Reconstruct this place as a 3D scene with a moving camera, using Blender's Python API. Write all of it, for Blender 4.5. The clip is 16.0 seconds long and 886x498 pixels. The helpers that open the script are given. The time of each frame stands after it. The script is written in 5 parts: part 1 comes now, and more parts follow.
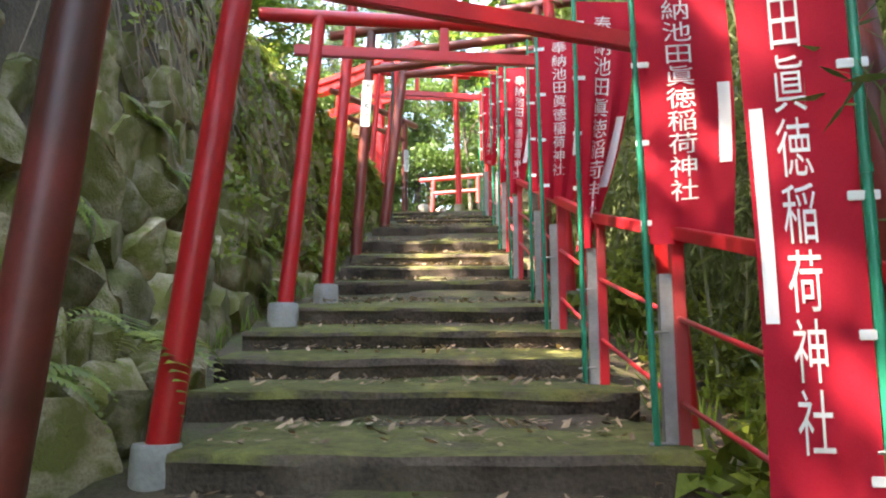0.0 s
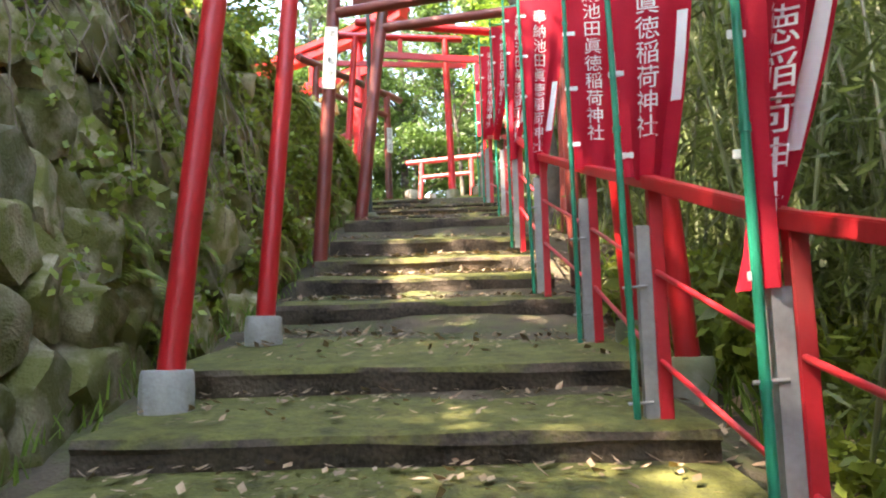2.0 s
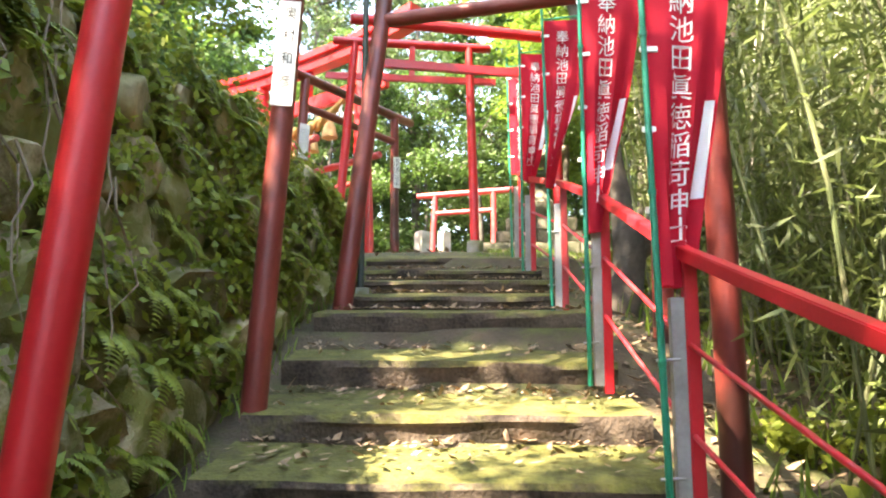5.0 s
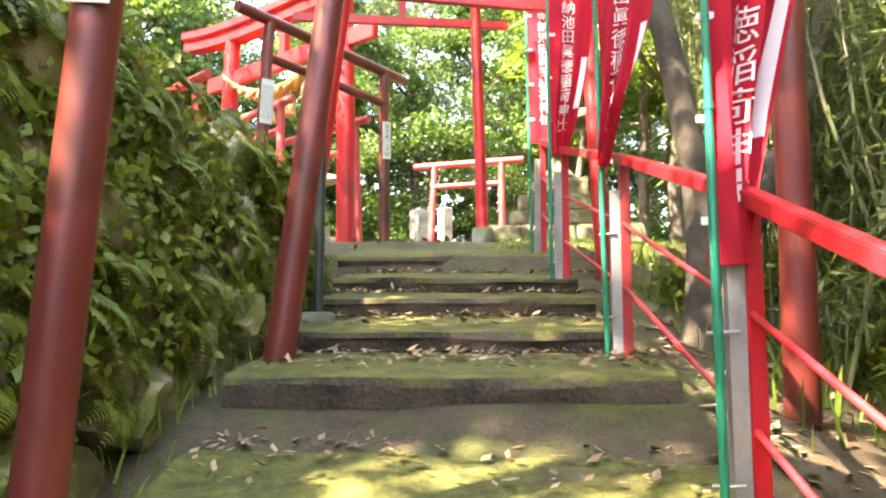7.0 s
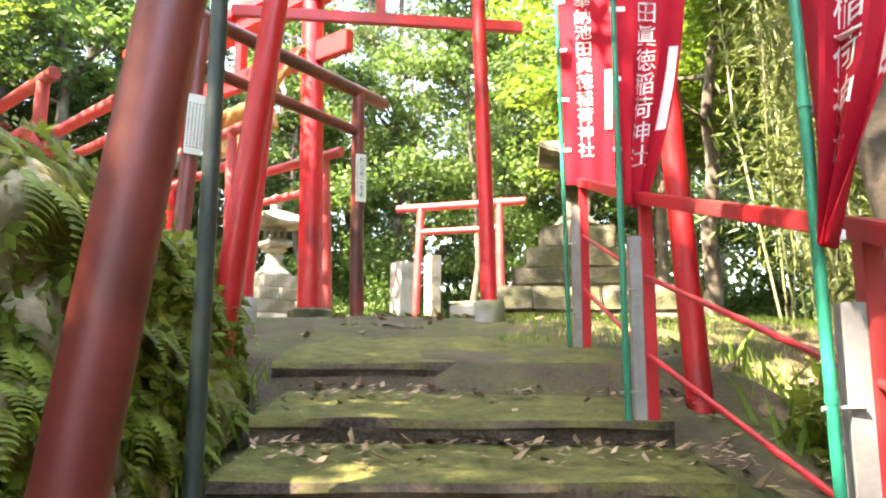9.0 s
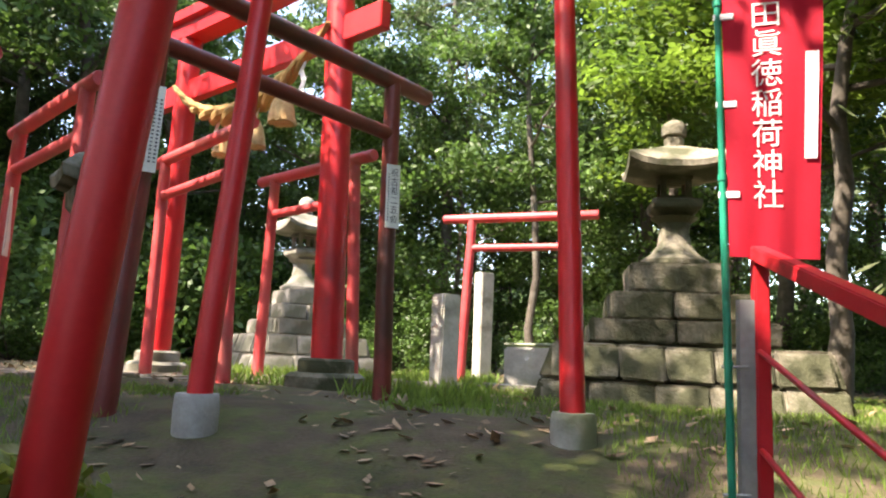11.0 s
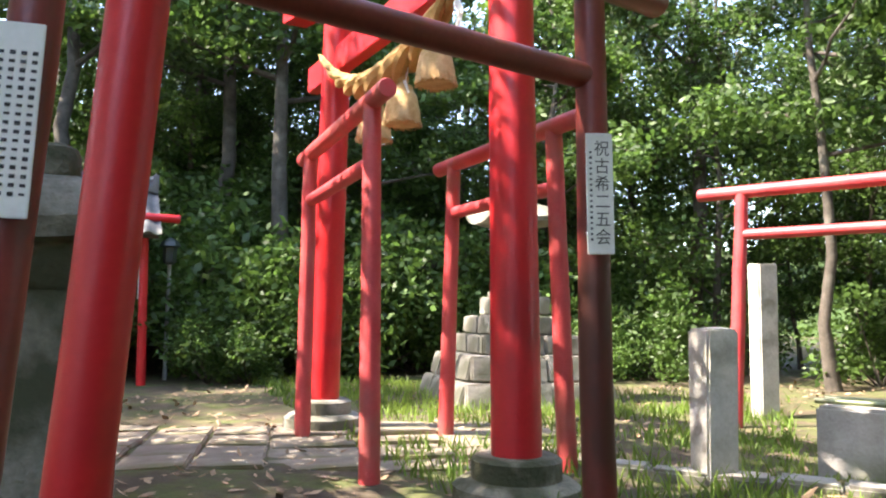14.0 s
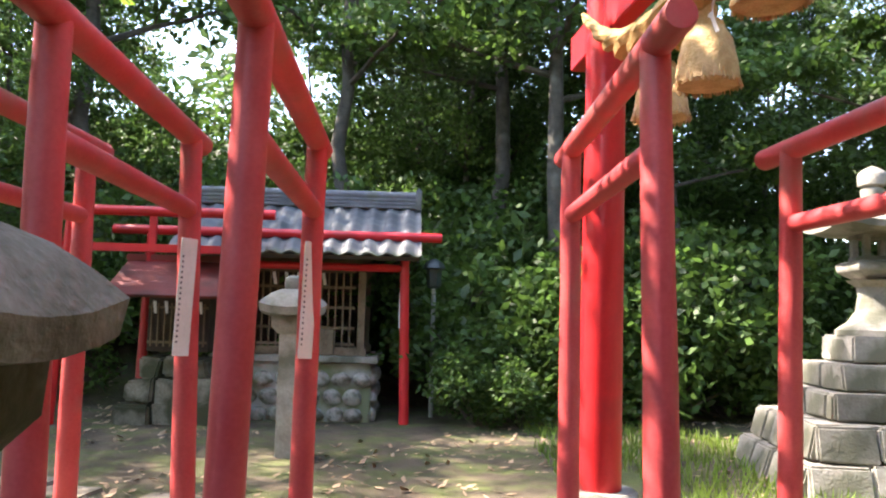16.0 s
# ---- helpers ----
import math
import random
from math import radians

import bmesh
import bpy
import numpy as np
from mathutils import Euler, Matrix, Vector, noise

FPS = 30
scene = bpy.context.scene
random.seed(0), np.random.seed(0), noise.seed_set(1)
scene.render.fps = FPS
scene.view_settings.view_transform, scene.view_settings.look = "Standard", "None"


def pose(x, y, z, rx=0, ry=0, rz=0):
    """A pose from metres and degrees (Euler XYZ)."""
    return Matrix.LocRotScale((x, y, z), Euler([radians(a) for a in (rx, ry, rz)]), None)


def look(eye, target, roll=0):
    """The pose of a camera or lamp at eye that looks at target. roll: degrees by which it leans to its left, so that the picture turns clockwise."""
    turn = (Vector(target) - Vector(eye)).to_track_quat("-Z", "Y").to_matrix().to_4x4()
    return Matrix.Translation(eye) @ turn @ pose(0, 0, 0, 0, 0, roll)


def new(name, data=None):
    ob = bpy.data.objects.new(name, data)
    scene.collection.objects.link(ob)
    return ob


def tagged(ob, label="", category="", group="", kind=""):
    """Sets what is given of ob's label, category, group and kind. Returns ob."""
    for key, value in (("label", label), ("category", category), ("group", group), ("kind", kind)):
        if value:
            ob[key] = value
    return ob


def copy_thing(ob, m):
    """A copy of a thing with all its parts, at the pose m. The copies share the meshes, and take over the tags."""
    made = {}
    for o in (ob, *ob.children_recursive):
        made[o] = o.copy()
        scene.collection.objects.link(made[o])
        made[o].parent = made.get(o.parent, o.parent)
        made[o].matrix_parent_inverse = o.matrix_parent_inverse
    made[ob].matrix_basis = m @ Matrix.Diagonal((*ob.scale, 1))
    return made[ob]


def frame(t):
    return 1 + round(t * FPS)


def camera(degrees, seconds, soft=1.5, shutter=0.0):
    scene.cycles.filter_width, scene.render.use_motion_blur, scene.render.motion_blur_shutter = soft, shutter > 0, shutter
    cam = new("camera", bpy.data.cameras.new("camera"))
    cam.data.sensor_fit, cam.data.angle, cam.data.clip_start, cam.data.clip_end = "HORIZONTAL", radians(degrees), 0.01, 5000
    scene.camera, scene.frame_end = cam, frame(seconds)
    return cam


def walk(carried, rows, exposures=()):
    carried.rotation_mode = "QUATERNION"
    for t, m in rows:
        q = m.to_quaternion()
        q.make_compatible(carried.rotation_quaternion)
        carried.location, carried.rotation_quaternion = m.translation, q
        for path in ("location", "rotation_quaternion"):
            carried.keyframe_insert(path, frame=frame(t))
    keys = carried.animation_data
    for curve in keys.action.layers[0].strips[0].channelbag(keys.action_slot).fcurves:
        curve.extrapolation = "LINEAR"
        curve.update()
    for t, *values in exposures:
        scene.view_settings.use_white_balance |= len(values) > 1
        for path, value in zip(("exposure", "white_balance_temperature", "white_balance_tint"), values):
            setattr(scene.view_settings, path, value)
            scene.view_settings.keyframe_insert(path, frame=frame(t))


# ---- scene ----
cam = camera(60.6, 16.0, soft=2.1)
PATH = [
    (0, (0.591, -0.085, 0.738), (0.507, 2.187, 1.082), 0.0),
    (0.5, (0.567, 0.412, 0.848), (0.490, 2.690, 1.158), -1.1),
    (1, (0.557, 0.968, 0.957), (0.437, 3.243, 1.272), -1.5),
    (1.5, (0.499, 1.458, 1.073), (0.415, 3.739, 1.355), -1.9),
    (2, (0.482, 1.964, 1.189), (0.429, 4.245, 1.486), -1.3),
    (2.5, (0.398, 2.448, 1.343), (0.286, 4.714, 1.722), -0.0),
    (3, (0.353, 2.897, 1.493), (0.255, 5.162, 1.879), -0.3),
    (3.5, (0.332, 3.330, 1.608), (0.240, 5.592, 2.009), -0.5),
    (4, (0.319, 3.756, 1.802), (0.289, 6.024, 2.180), -0.6),
    (4.5, (0.332, 4.155, 1.957), (0.254, 6.423, 2.333), 0.2),
    (7, (0.296, 6.432, 2.607), (0.204, 8.716, 2.869), 0.2),
    (7.5, (0.244, 6.944, 2.689), (0.163, 9.224, 2.970), -1.0),
    (8, (0.252, 7.472, 2.808), (0.197, 9.751, 3.110), -1.1),
    (8.5, (0.198, 7.983, 2.997), (0.146, 10.257, 3.340), -0.9),
    (9, (0.164, 8.416, 3.142), (0.120, 10.685, 3.513), 0.3),
    (11.5, (0.055, 10.543, 3.938), (-0.214, 12.806, 4.240), 2.5),
    (12, (0.034, 10.926, 4.010), (-0.346, 13.178, 4.285), 1.7),
    (12.5, (0.011, 11.370, 4.166), (-0.473, 13.602, 4.433), 0.8),
    (13, (-0.063, 11.784, 4.273), (-0.654, 13.993, 4.517), 0.5),
    (13.5, (-0.083, 12.196, 4.384), (-0.811, 14.367, 4.605), 0.4),
    (14, (-0.171, 12.590, 4.505), (-1.082, 14.691, 4.709), 0.8),
    (14.5, (-0.344, 12.988, 4.610), (-1.460, 14.989, 4.805), 1.0),
    (15, (-0.516, 13.395, 4.710), (-1.839, 15.266, 4.907), 1.1),
    (15.5, (-0.757, 13.779, 4.768), (-2.268, 15.502, 4.974), 1.1),
    (16, (-1.002, 14.154, 4.806), (-2.633, 15.761, 5.016), 1.4),
]
walk(cam, [(t, look(eye, target, roll)) for t, eye, target, roll in PATH],
     exposures=[(0.0, 4.0, 7800, 18), (3.5, 4.1, 8000, 17), (4.7, 4.1, 8000, 17), (7.0, 4.4, 8600, 18), (9.0, 4.3, 8400, 18), (11.3, 2.8, 7300, 18), (12.5, 3.1, 7200, 18), (14.0, 3.1, 7000, 18), (16.0, 3.2, 7000, 18)])

# ---- light ----
SUN_TO = Vector((-0.82, -0.55, 1.25)).normalized()   # the way to the sun
world = bpy.data.worlds.new("sky")
scene.world = world
world.use_nodes = True
wn = world.node_tree.nodes
sky = wn.new("ShaderNodeTexSky")
sky.sky_type, sky.sun_disc = "NISHITA", False
sky.sun_elevation = math.asin(SUN_TO.z)
sky.sun_rotation = math.atan2(SUN_TO.x, SUN_TO.y)
world.node_tree.links.new(sky.outputs[0], wn["Background"].inputs[0])
wn["Background"].inputs[1].default_value = 0.15
sun_data = bpy.data.lights.new("sun", "SUN")
sun_data.energy, sun_data.angle, sun_data.color = 3.2, radians(0.6), (1.0, 0.95, 0.86)
sun = new("sun", sun_data)
sun.matrix_world = look(SUN_TO * 60, (0, 0, 0))

# ---- materials ----
def material(name, a, b, rough=0.7, scale=6.0, metal=0.0, bump=0.15, fine=60.0, stain=None, amount=0.5, stain_scale=1.5, isl=0.0, obj=0.0, translucent=0.0, spec=0.5):
    """Two colours mixed by a broad and a fine noise, with an optional stain colour, relief and variation from piece to piece."""
    m = bpy.data.materials.new(name)
    m.use_nodes = True
    n, l = m.node_tree.nodes, m.node_tree.links
    p = n["Principled BSDF"]
    tc = n.new("ShaderNodeTexCoord")
    def nz(sc, det=6):
        t = n.new("ShaderNodeTexNoise")
        t.inputs["Scale"].default_value, t.inputs["Detail"].default_value = sc, det
        l.new(tc.outputs["Object"], t.inputs["Vector"])
        return t
    n1, n2 = nz(scale), nz(fine, 3)
    add = n.new("ShaderNodeMath"); add.operation = "MULTIPLY_ADD"
    l.new(n2.outputs["Fac"], add.inputs[0]); add.inputs[1].default_value = 0.45
    l.new(n1.outputs["Fac"], add.inputs[2])
    ramp = n.new("ShaderNodeValToRGB")
    ramp.color_ramp.elements[0].position, ramp.color_ramp.elements[1].position = 0.5, 0.95
    ramp.color_ramp.elements[0].color, ramp.color_ramp.elements[1].color = (*a, 1), (*b, 1)
    l.new(add.outputs[0], ramp.inputs[0])
    col = ramp.outputs[0]
    if stain:
        n3 = nz(stain_scale, 8)
        r3 = n.new("ShaderNodeValToRGB")
        r3.color_ramp.elements[0].position, r3.color_ramp.elements[1].position = 0.62 - 0.25 * amount, 0.72 - 0.2 * amount
        l.new(n3.outputs["Fac"], r3.inputs[0])
        mx = n.new("ShaderNodeMix"); mx.data_type = "RGBA"
        l.new(r3.outputs[0], mx.inputs[0]); l.new(col, mx.inputs[6]); mx.inputs[7].default_value = (*stain, 1)
        col = mx.outputs[2]
    if isl or obj:
        hs = n.new("ShaderNodeHueSaturation")
        g = n.new("ShaderNodeNewGeometry" if isl else "ShaderNodeObjectInfo")
        mr = n.new("ShaderNodeMapRange")
        l.new(g.outputs["Random Per Island" if isl else "Random"], mr.inputs[0])
        k = isl or obj
        mr.inputs[3].default_value, mr.inputs[4].default_value = 1 - k, 1 + k
        l.new(mr.outputs[0], hs.inputs["Value"]); l.new(col, hs.inputs["Color"])
        col = hs.outputs[0]
    l.new(col, p.inputs["Base Color"])
    p.inputs["Roughness"].default_value, p.inputs["Metallic"].default_value = rough, metal
    p.inputs["Specular IOR Level"].default_value = spec
    if bump:
        bp = n.new("ShaderNodeBump")
        bp.inputs["Strength"].default_value, bp.inputs["Distance"].default_value = bump, 0.02
        l.new(add.outputs[0], bp.inputs["Height"]); l.new(bp.outputs[0], p.inputs["Normal"])
    if translucent:
        tr = n.new("ShaderNodeBsdfTranslucent")
        l.new(col, tr.inputs[0])
        ms = n.new("ShaderNodeMixShader"); ms.inputs[0].default_value = translucent
        l.new(p.outputs[0], ms.inputs[1]); l.new(tr.outputs[0], ms.inputs[2])
        l.new(ms.outputs[0], n["Material Output"].inputs[0])
    return m

RED = material("vermilion_paint", (0.50, 0.011, 0.016), (0.60, 0.022, 0.026), 0.38, 3, bump=0.06, stain=(0.36, 0.014, 0.018), amount=0.3)
PINK = material("faded_red_paint", (0.44, 0.035, 0.04), (0.56, 0.075, 0.075), 0.5, 4, bump=0.05, stain=(0.36, 0.09, 0.075), amount=0.35)
BROWN = material("oxide_red_paint", (0.135, 0.021, 0.017), (0.205, 0.035, 0.026), 0.42, 4, bump=0.06, stain=(0.07, 0.02, 0.014), amount=0.4)
RAILRED = material("rail_red_paint", (0.52, 0.012, 0.022), (0.60, 0.03, 0.04), 0.4, 5, bump=0.05, stain=(0.4, 0.05, 0.05), amount=0.3)
CLOTH = material("red_banner_cloth", (0.52, 0.006, 0.028), (0.60, 0.014, 0.04), 0.85, 5, bump=0.1, fine=200, translucent=0.35)
INK = material("white_print", (0.75, 0.72, 0.70), (0.85, 0.82, 0.80), 0.8, 20, bump=0)
PAPER = material("label_paper", (0.62, 0.63, 0.55), (0.75, 0.75, 0.68), 0.7, 6, bump=0.02)
BLACK = material("black_ink", (0.02, 0.02, 0.02), (0.05, 0.05, 0.05), 0.7, 20, bump=0)
GREENPOLE = material("green_pole_plastic", (0.0, 0.20, 0.115), (0.005, 0.27, 0.165), 0.35, 8, bump=0.03)
CLIP = material("white_plastic_clip", (0.7, 0.72, 0.7), (0.85, 0.85, 0.83), 0.4, 10, bump=0)
STEEL = material("galvanised_steel", (0.26, 0.26, 0.25), (0.38, 0.38, 0.37), 0.55, 9, metal=0.25, bump=0.05)
DARKPOLE = material("dark_green_pole", (0.02, 0.035, 0.03), (0.045, 0.06, 0.05), 0.45, 8, bump=0.04)
CONCRETE = material("concrete", (0.28, 0.27, 0.24), (0.42, 0.41, 0.37), 0.9, 7, bump=0.4, stain=(0.16, 0.18, 0.10), amount=0.5)
STONE = material("granite", (0.20, 0.185, 0.155), (0.38, 0.36, 0.31), 0.85, 5, bump=0.6, fine=45, stain=(0.12, 0.12, 0.085), amount=0.6, stain_scale=2.5, obj=0.18)
DARKSTONE = material("weathered_lantern_stone", (0.10, 0.092, 0.06), (0.29, 0.26, 0.20), 0.9, 4, bump=1.0, fine=45, stain=(0.055, 0.058, 0.028), amount=0.75, stain_scale=3.0, obj=0.15)
WALLSTONE = material("mossy_wall_stone", (0.17, 0.14, 0.065), (0.44, 0.38, 0.24), 0.95, 5, bump=1.0, fine=34, stain=(0.125, 0.125, 0.026), amount=0.8, stain_scale=2.6, obj=0.4)
SOIL = material("wall_earth", (0.06, 0.055, 0.025), (0.12, 0.115, 0.045), 1.0, 3, bump=0.6)
BARK = material("bark", (0.045, 0.038, 0.028), (0.11, 0.092, 0.07), 0.95, 5, bump=0.9, fine=25, stain=(0.15, 0.14, 0.11), amount=0.3)
LEAF = material("leaves", (0.048, 0.10, 0.02), (0.10, 0.18, 0.036), 0.5, 1.2, bump=0, isl=0.45, translucent=0.5)
MAPLE = material("maple_leaves", (0.085, 0.16, 0.018), (0.15, 0.235, 0.03), 0.5, 1.2, bump=0, isl=0.35, translucent=0.6)
DARKLEAF = material("cedar_leaves", (0.045, 0.085, 0.024), (0.10, 0.155, 0.045), 0.6, 0.8, bump=0, isl=0.5, translucent=0.3)
BAMBOOLEAF = material("bamboo_leaves", (0.075, 0.115, 0.025), (0.15, 0.19, 0.06), 0.5, 1.0, bump=0, isl=0.45, translucent=0.5)
CULM = material("bamboo_culm", (0.08, 0.11, 0.045), (0.15, 0.175, 0.08), 0.4, 4, bump=0.05, stain=(0.17, 0.16, 0.10), amount=0.35)
REDLEAF = material("red_leaves", (0.30, 0.03, 0.02), (0.45, 0.08, 0.03), 0.5, 1.2, bump=0, isl=0.4, translucent=0.5)
FERNLEAF = material("fern_fronds", (0.13, 0.19, 0.025), (0.27, 0.32, 0.05), 0.55, 2, bump=0, isl=0.4, translucent=0.45)
GRASSLEAF = material("grass_blades", (0.10, 0.19, 0.025), (0.21, 0.31, 0.05), 0.6, 0.8, bump=0, isl=0.4, translucent=0.4)
DRYLEAF = material("dry_leaf_litter", (0.20, 0.12, 0.06), (0.42, 0.30, 0.19), 0.85, 3, bump=0, isl=0.5)
STRAW = material("straw", (0.42, 0.25, 0.09), (0.64, 0.44, 0.21), 0.85, 14, bump=0.6, fine=90)
ROPE = material("straw_rope", (0.34, 0.20, 0.06), (0.50, 0.32, 0.12), 0.85, 10, bump=0.6, fine=80)
WHITE = material("white_paper", (0.78, 0.78, 0.78), (0.85, 0.85, 0.85), 0.7, 5, bump=0)
WOOD = material("weathered_wood", (0.12, 0.085, 0.05), (0.24, 0.18, 0.11), 0.8, 4, bump=0.4, fine=30)
DARKWOOD = material("dark_wood", (0.03, 0.022, 0.015), (0.07, 0.05, 0.035), 0.8, 4, bump=0.3)
TILE = material("grey_roof_tile", (0.06, 0.065, 0.068), (0.14, 0.145, 0.15), 0.55, 5, bump=0.2, stain=(0.10, 0.11, 0.06), amount=0.4, obj=0.25)
# granite in a paler colour that stands in for sun on the marker posts
LITSTONE = material("sunlit_granite", (0.36, 0.34, 0.29), (0.56, 0.53, 0.47), 0.85, 5, bump=0.5, fine=45, stain=(0.24, 0.23, 0.18), amount=0.45, stain_scale=3.0)

def moss_material(name, moss_a, moss_b, bare_a, bare_b, edge=0.62, rough=0.95, stretch=1.0, spread=0.35):
    """Moss on the surfaces that face up, bare stained concrete on those that stand."""
    m = material(name, bare_a, bare_b, rough, 3.5, bump=1.0, fine=55)
    n, l = m.node_tree.nodes, m.node_tree.links
    p = n["Principled BSDF"]
    bare = p.inputs["Base Color"].links[0].from_socket
    tc = n["Texture Coordinate"]
    g = n.new("ShaderNodeNewGeometry")
    sx = n.new("ShaderNodeSeparateXYZ"); l.new(g.outputs["Normal"], sx.inputs[0])
    nz = n.new("ShaderNodeTexNoise"); nz.inputs["Scale"].default_value, nz.inputs["Detail"].default_value = 2.2, 9
    nz.inputs["Roughness"].default_value = 0.7
    l.new(tc.outputs["Object"], nz.inputs["Vector"])
    a = n.new("ShaderNodeMath"); a.operation = "MULTIPLY_ADD"; a.inputs[1].default_value = spread
    l.new(sx.outputs["Z"], a.inputs[0]); l.new(nz.outputs["Fac"], a.inputs[2])
    r = n.new("ShaderNodeValToRGB"); r.color_ramp.elements[0].position, r.color_ramp.elements[1].position = edge, edge + 0.16
    l.new(a.outputs[0], r.inputs[0])
    nf = n.new("ShaderNodeTexNoise"); nf.inputs["Scale"].default_value, nf.inputs["Detail"].default_value = 9, 12
    nf.inputs["Roughness"].default_value = 0.8
    l.new(tc.outputs["Object"], nf.inputs["Vector"])
    mm = n.new("ShaderNodeMix"); mm.data_type = "RGBA"
    nr_ = n.new("ShaderNodeMapRange"); nr_.inputs[1].default_value, nr_.inputs[2].default_value = 0.34, 0.66
    l.new(nf.outputs["Fac"], nr_.inputs[0]); l.new(nr_.outputs[0], mm.inputs[0]); mm.inputs[6].default_value = (*moss_a, 1); mm.inputs[7].default_value = (*moss_b, 1)
    mx = n.new("ShaderNodeMix"); mx.data_type = "RGBA"
    l.new(r.outputs[0], mx.inputs[0]); l.new(bare, mx.inputs[6]); l.new(mm.outputs[2], mx.inputs[7])
    l.new(mx.outputs[2], p.inputs["Base Color"])
    return m

STEPMAT = moss_material("mossy_concrete", (0.038, 0.04, 0.009), (0.165, 0.165, 0.036), (0.016, 0.012, 0.008), (0.14, 0.105, 0.075), 0.60)
GROUND = moss_material("forest_floor", (0.04, 0.055, 0.012), (0.11, 0.125, 0.03), (0.035, 0.026, 0.014), (0.115, 0.085, 0.05), 0.80)
PAVE = material("paving_slab", (0.14, 0.115, 0.08), (0.27, 0.225, 0.17), 0.9, 4, bump=0.3, stain=(0.12, 0.11, 0.05), amount=0.5, obj=0.2)

# ---- building helpers ----
def mesh_of(bm, name, mat, smooth=True):
    me = bpy.data.meshes.new(name)
    bm.normal_update()
    bm.to_mesh(me); bm.free()
    if mat: me.materials.append(mat)
    if smooth:
        me.polygons.foreach_set("use_smooth", [True] * len(me.polygons))
        me.set_sharp_from_angle(angle=radians(38))
    return me

def part(name, bm, mat, parent, label="", m=None):
    ob = new(name, mesh_of(bm, name, mat) if isinstance(bm, bmesh.types.BMesh) else bm)
    ob.parent = parent
    if m is not None: ob.matrix_local = m
    return tagged(ob, label)

def thing(name, x, y, z, label, category, group="", kind="", rz=0.0):
    ob = new(name)
    ob.empty_display_size = 0.1
    ob.matrix_world = pose(x, y, z, 0, 0, rz)
    return tagged(ob, label, category, group, kind)

def tube(bm, p0, p1, r0, r1=None, seg=14, caps=True):
    p0, p1 = Vector(p0), Vector(p1)
    r1 = r0 if r1 is None else r1
    q = (p1 - p0).to_track_quat("Z", "Y")
    rings = []
    for p, r in ((p0, r0), (p1, r1)):
        rings.append([bm.verts.new(p + q @ Vector((r * math.cos(2 * math.pi * i / seg), r * math.sin(2 * math.pi * i / seg), 0))) for i in range(seg)])
    for i in range(seg):
        bm.faces.new((rings[0][i], rings[0][(i + 1) % seg], rings[1][(i + 1) % seg], rings[1][i]))
    if caps:
        bm.faces.new(rings[0][::-1]); bm.faces.new(rings[1])
    return bm

def chain(bm, pts, radii, seg=9):
    """A tapering round limb through the points."""
    rings, was, q = [], Vector((0, 0, 1)), None
    for i, (p, r) in enumerate(zip(pts, radii)):
        d = (pts[min(i + 1, len(pts) - 1)] - pts[max(i - 1, 0)]).normalized()
        q = was.rotation_difference(d) if q is None else was.rotation_difference(d) @ q
        was = d
        rings.append([bm.verts.new(p + q @ Vector((r * math.cos(2 * math.pi * k / seg), r * math.sin(2 * math.pi * k / seg), 0))) for k in range(seg)])
    for a, b in zip(rings, rings[1:]):
        for k in range(seg): bm.faces.new((a[k], a[(k + 1) % seg], b[(k + 1) % seg], b[k]))
    bm.faces.new(rings[0][::-1]); bm.faces.new(rings[-1])
    return bm

def lathe(profile, seg=20, sides_flat=False):
    """A turned shape from (radius, height) pairs."""
    bm = bmesh.new()
    off = math.pi / seg
    rings = [[bm.verts.new((r * math.cos(2 * math.pi * i / seg + off), r * math.sin(2 * math.pi * i / seg + off), z)) for i in range(seg)] for r, z in profile]
    for a, b in zip(rings, rings[1:]):
        for i in range(seg):
            bm.faces.new((a[i], a[(i + 1) % seg], b[(i + 1) % seg], b[i]))
    bm.faces.new(rings[0][::-1]); bm.faces.new(rings[-1])
    return bm

def box(bm, c, size, bevel=0.0, m=None, jitter=0.0):
    """A box with bevelled edges, added to bm."""
    t = bmesh.new()
    bmesh.ops.create_cube(t, size=1)
    bmesh.ops.scale(t, vec=size, verts=t.verts)
    if jitter:
        for v in t.verts: v.co += Vector([random.uniform(-jitter, jitter) for _ in range(3)])
    if bevel: bmesh.ops.bevel(t, geom=t.edges[:], offset=bevel, segments=2, affect="EDGES")
    mm = Matrix.Translation(c) @ (m or Matrix())
    t.verts.index_update()
    vs = [bm.verts.new(mm @ v.co) for v in t.verts]
    for f in t.faces: bm.faces.new([vs[v.index] for v in f.verts])
    t.free()
    return bm

def boxed(c, size, bevel=0.01, m=None, jitter=0.0):
    return box(bmesh.new(), c, size, bevel, m, jitter)

def raw_mesh(name, verts, faces, mat):
    me = bpy.data.meshes.new(name)
    me.from_pydata(verts, [], faces)
    me.materials.append(mat)
    return me

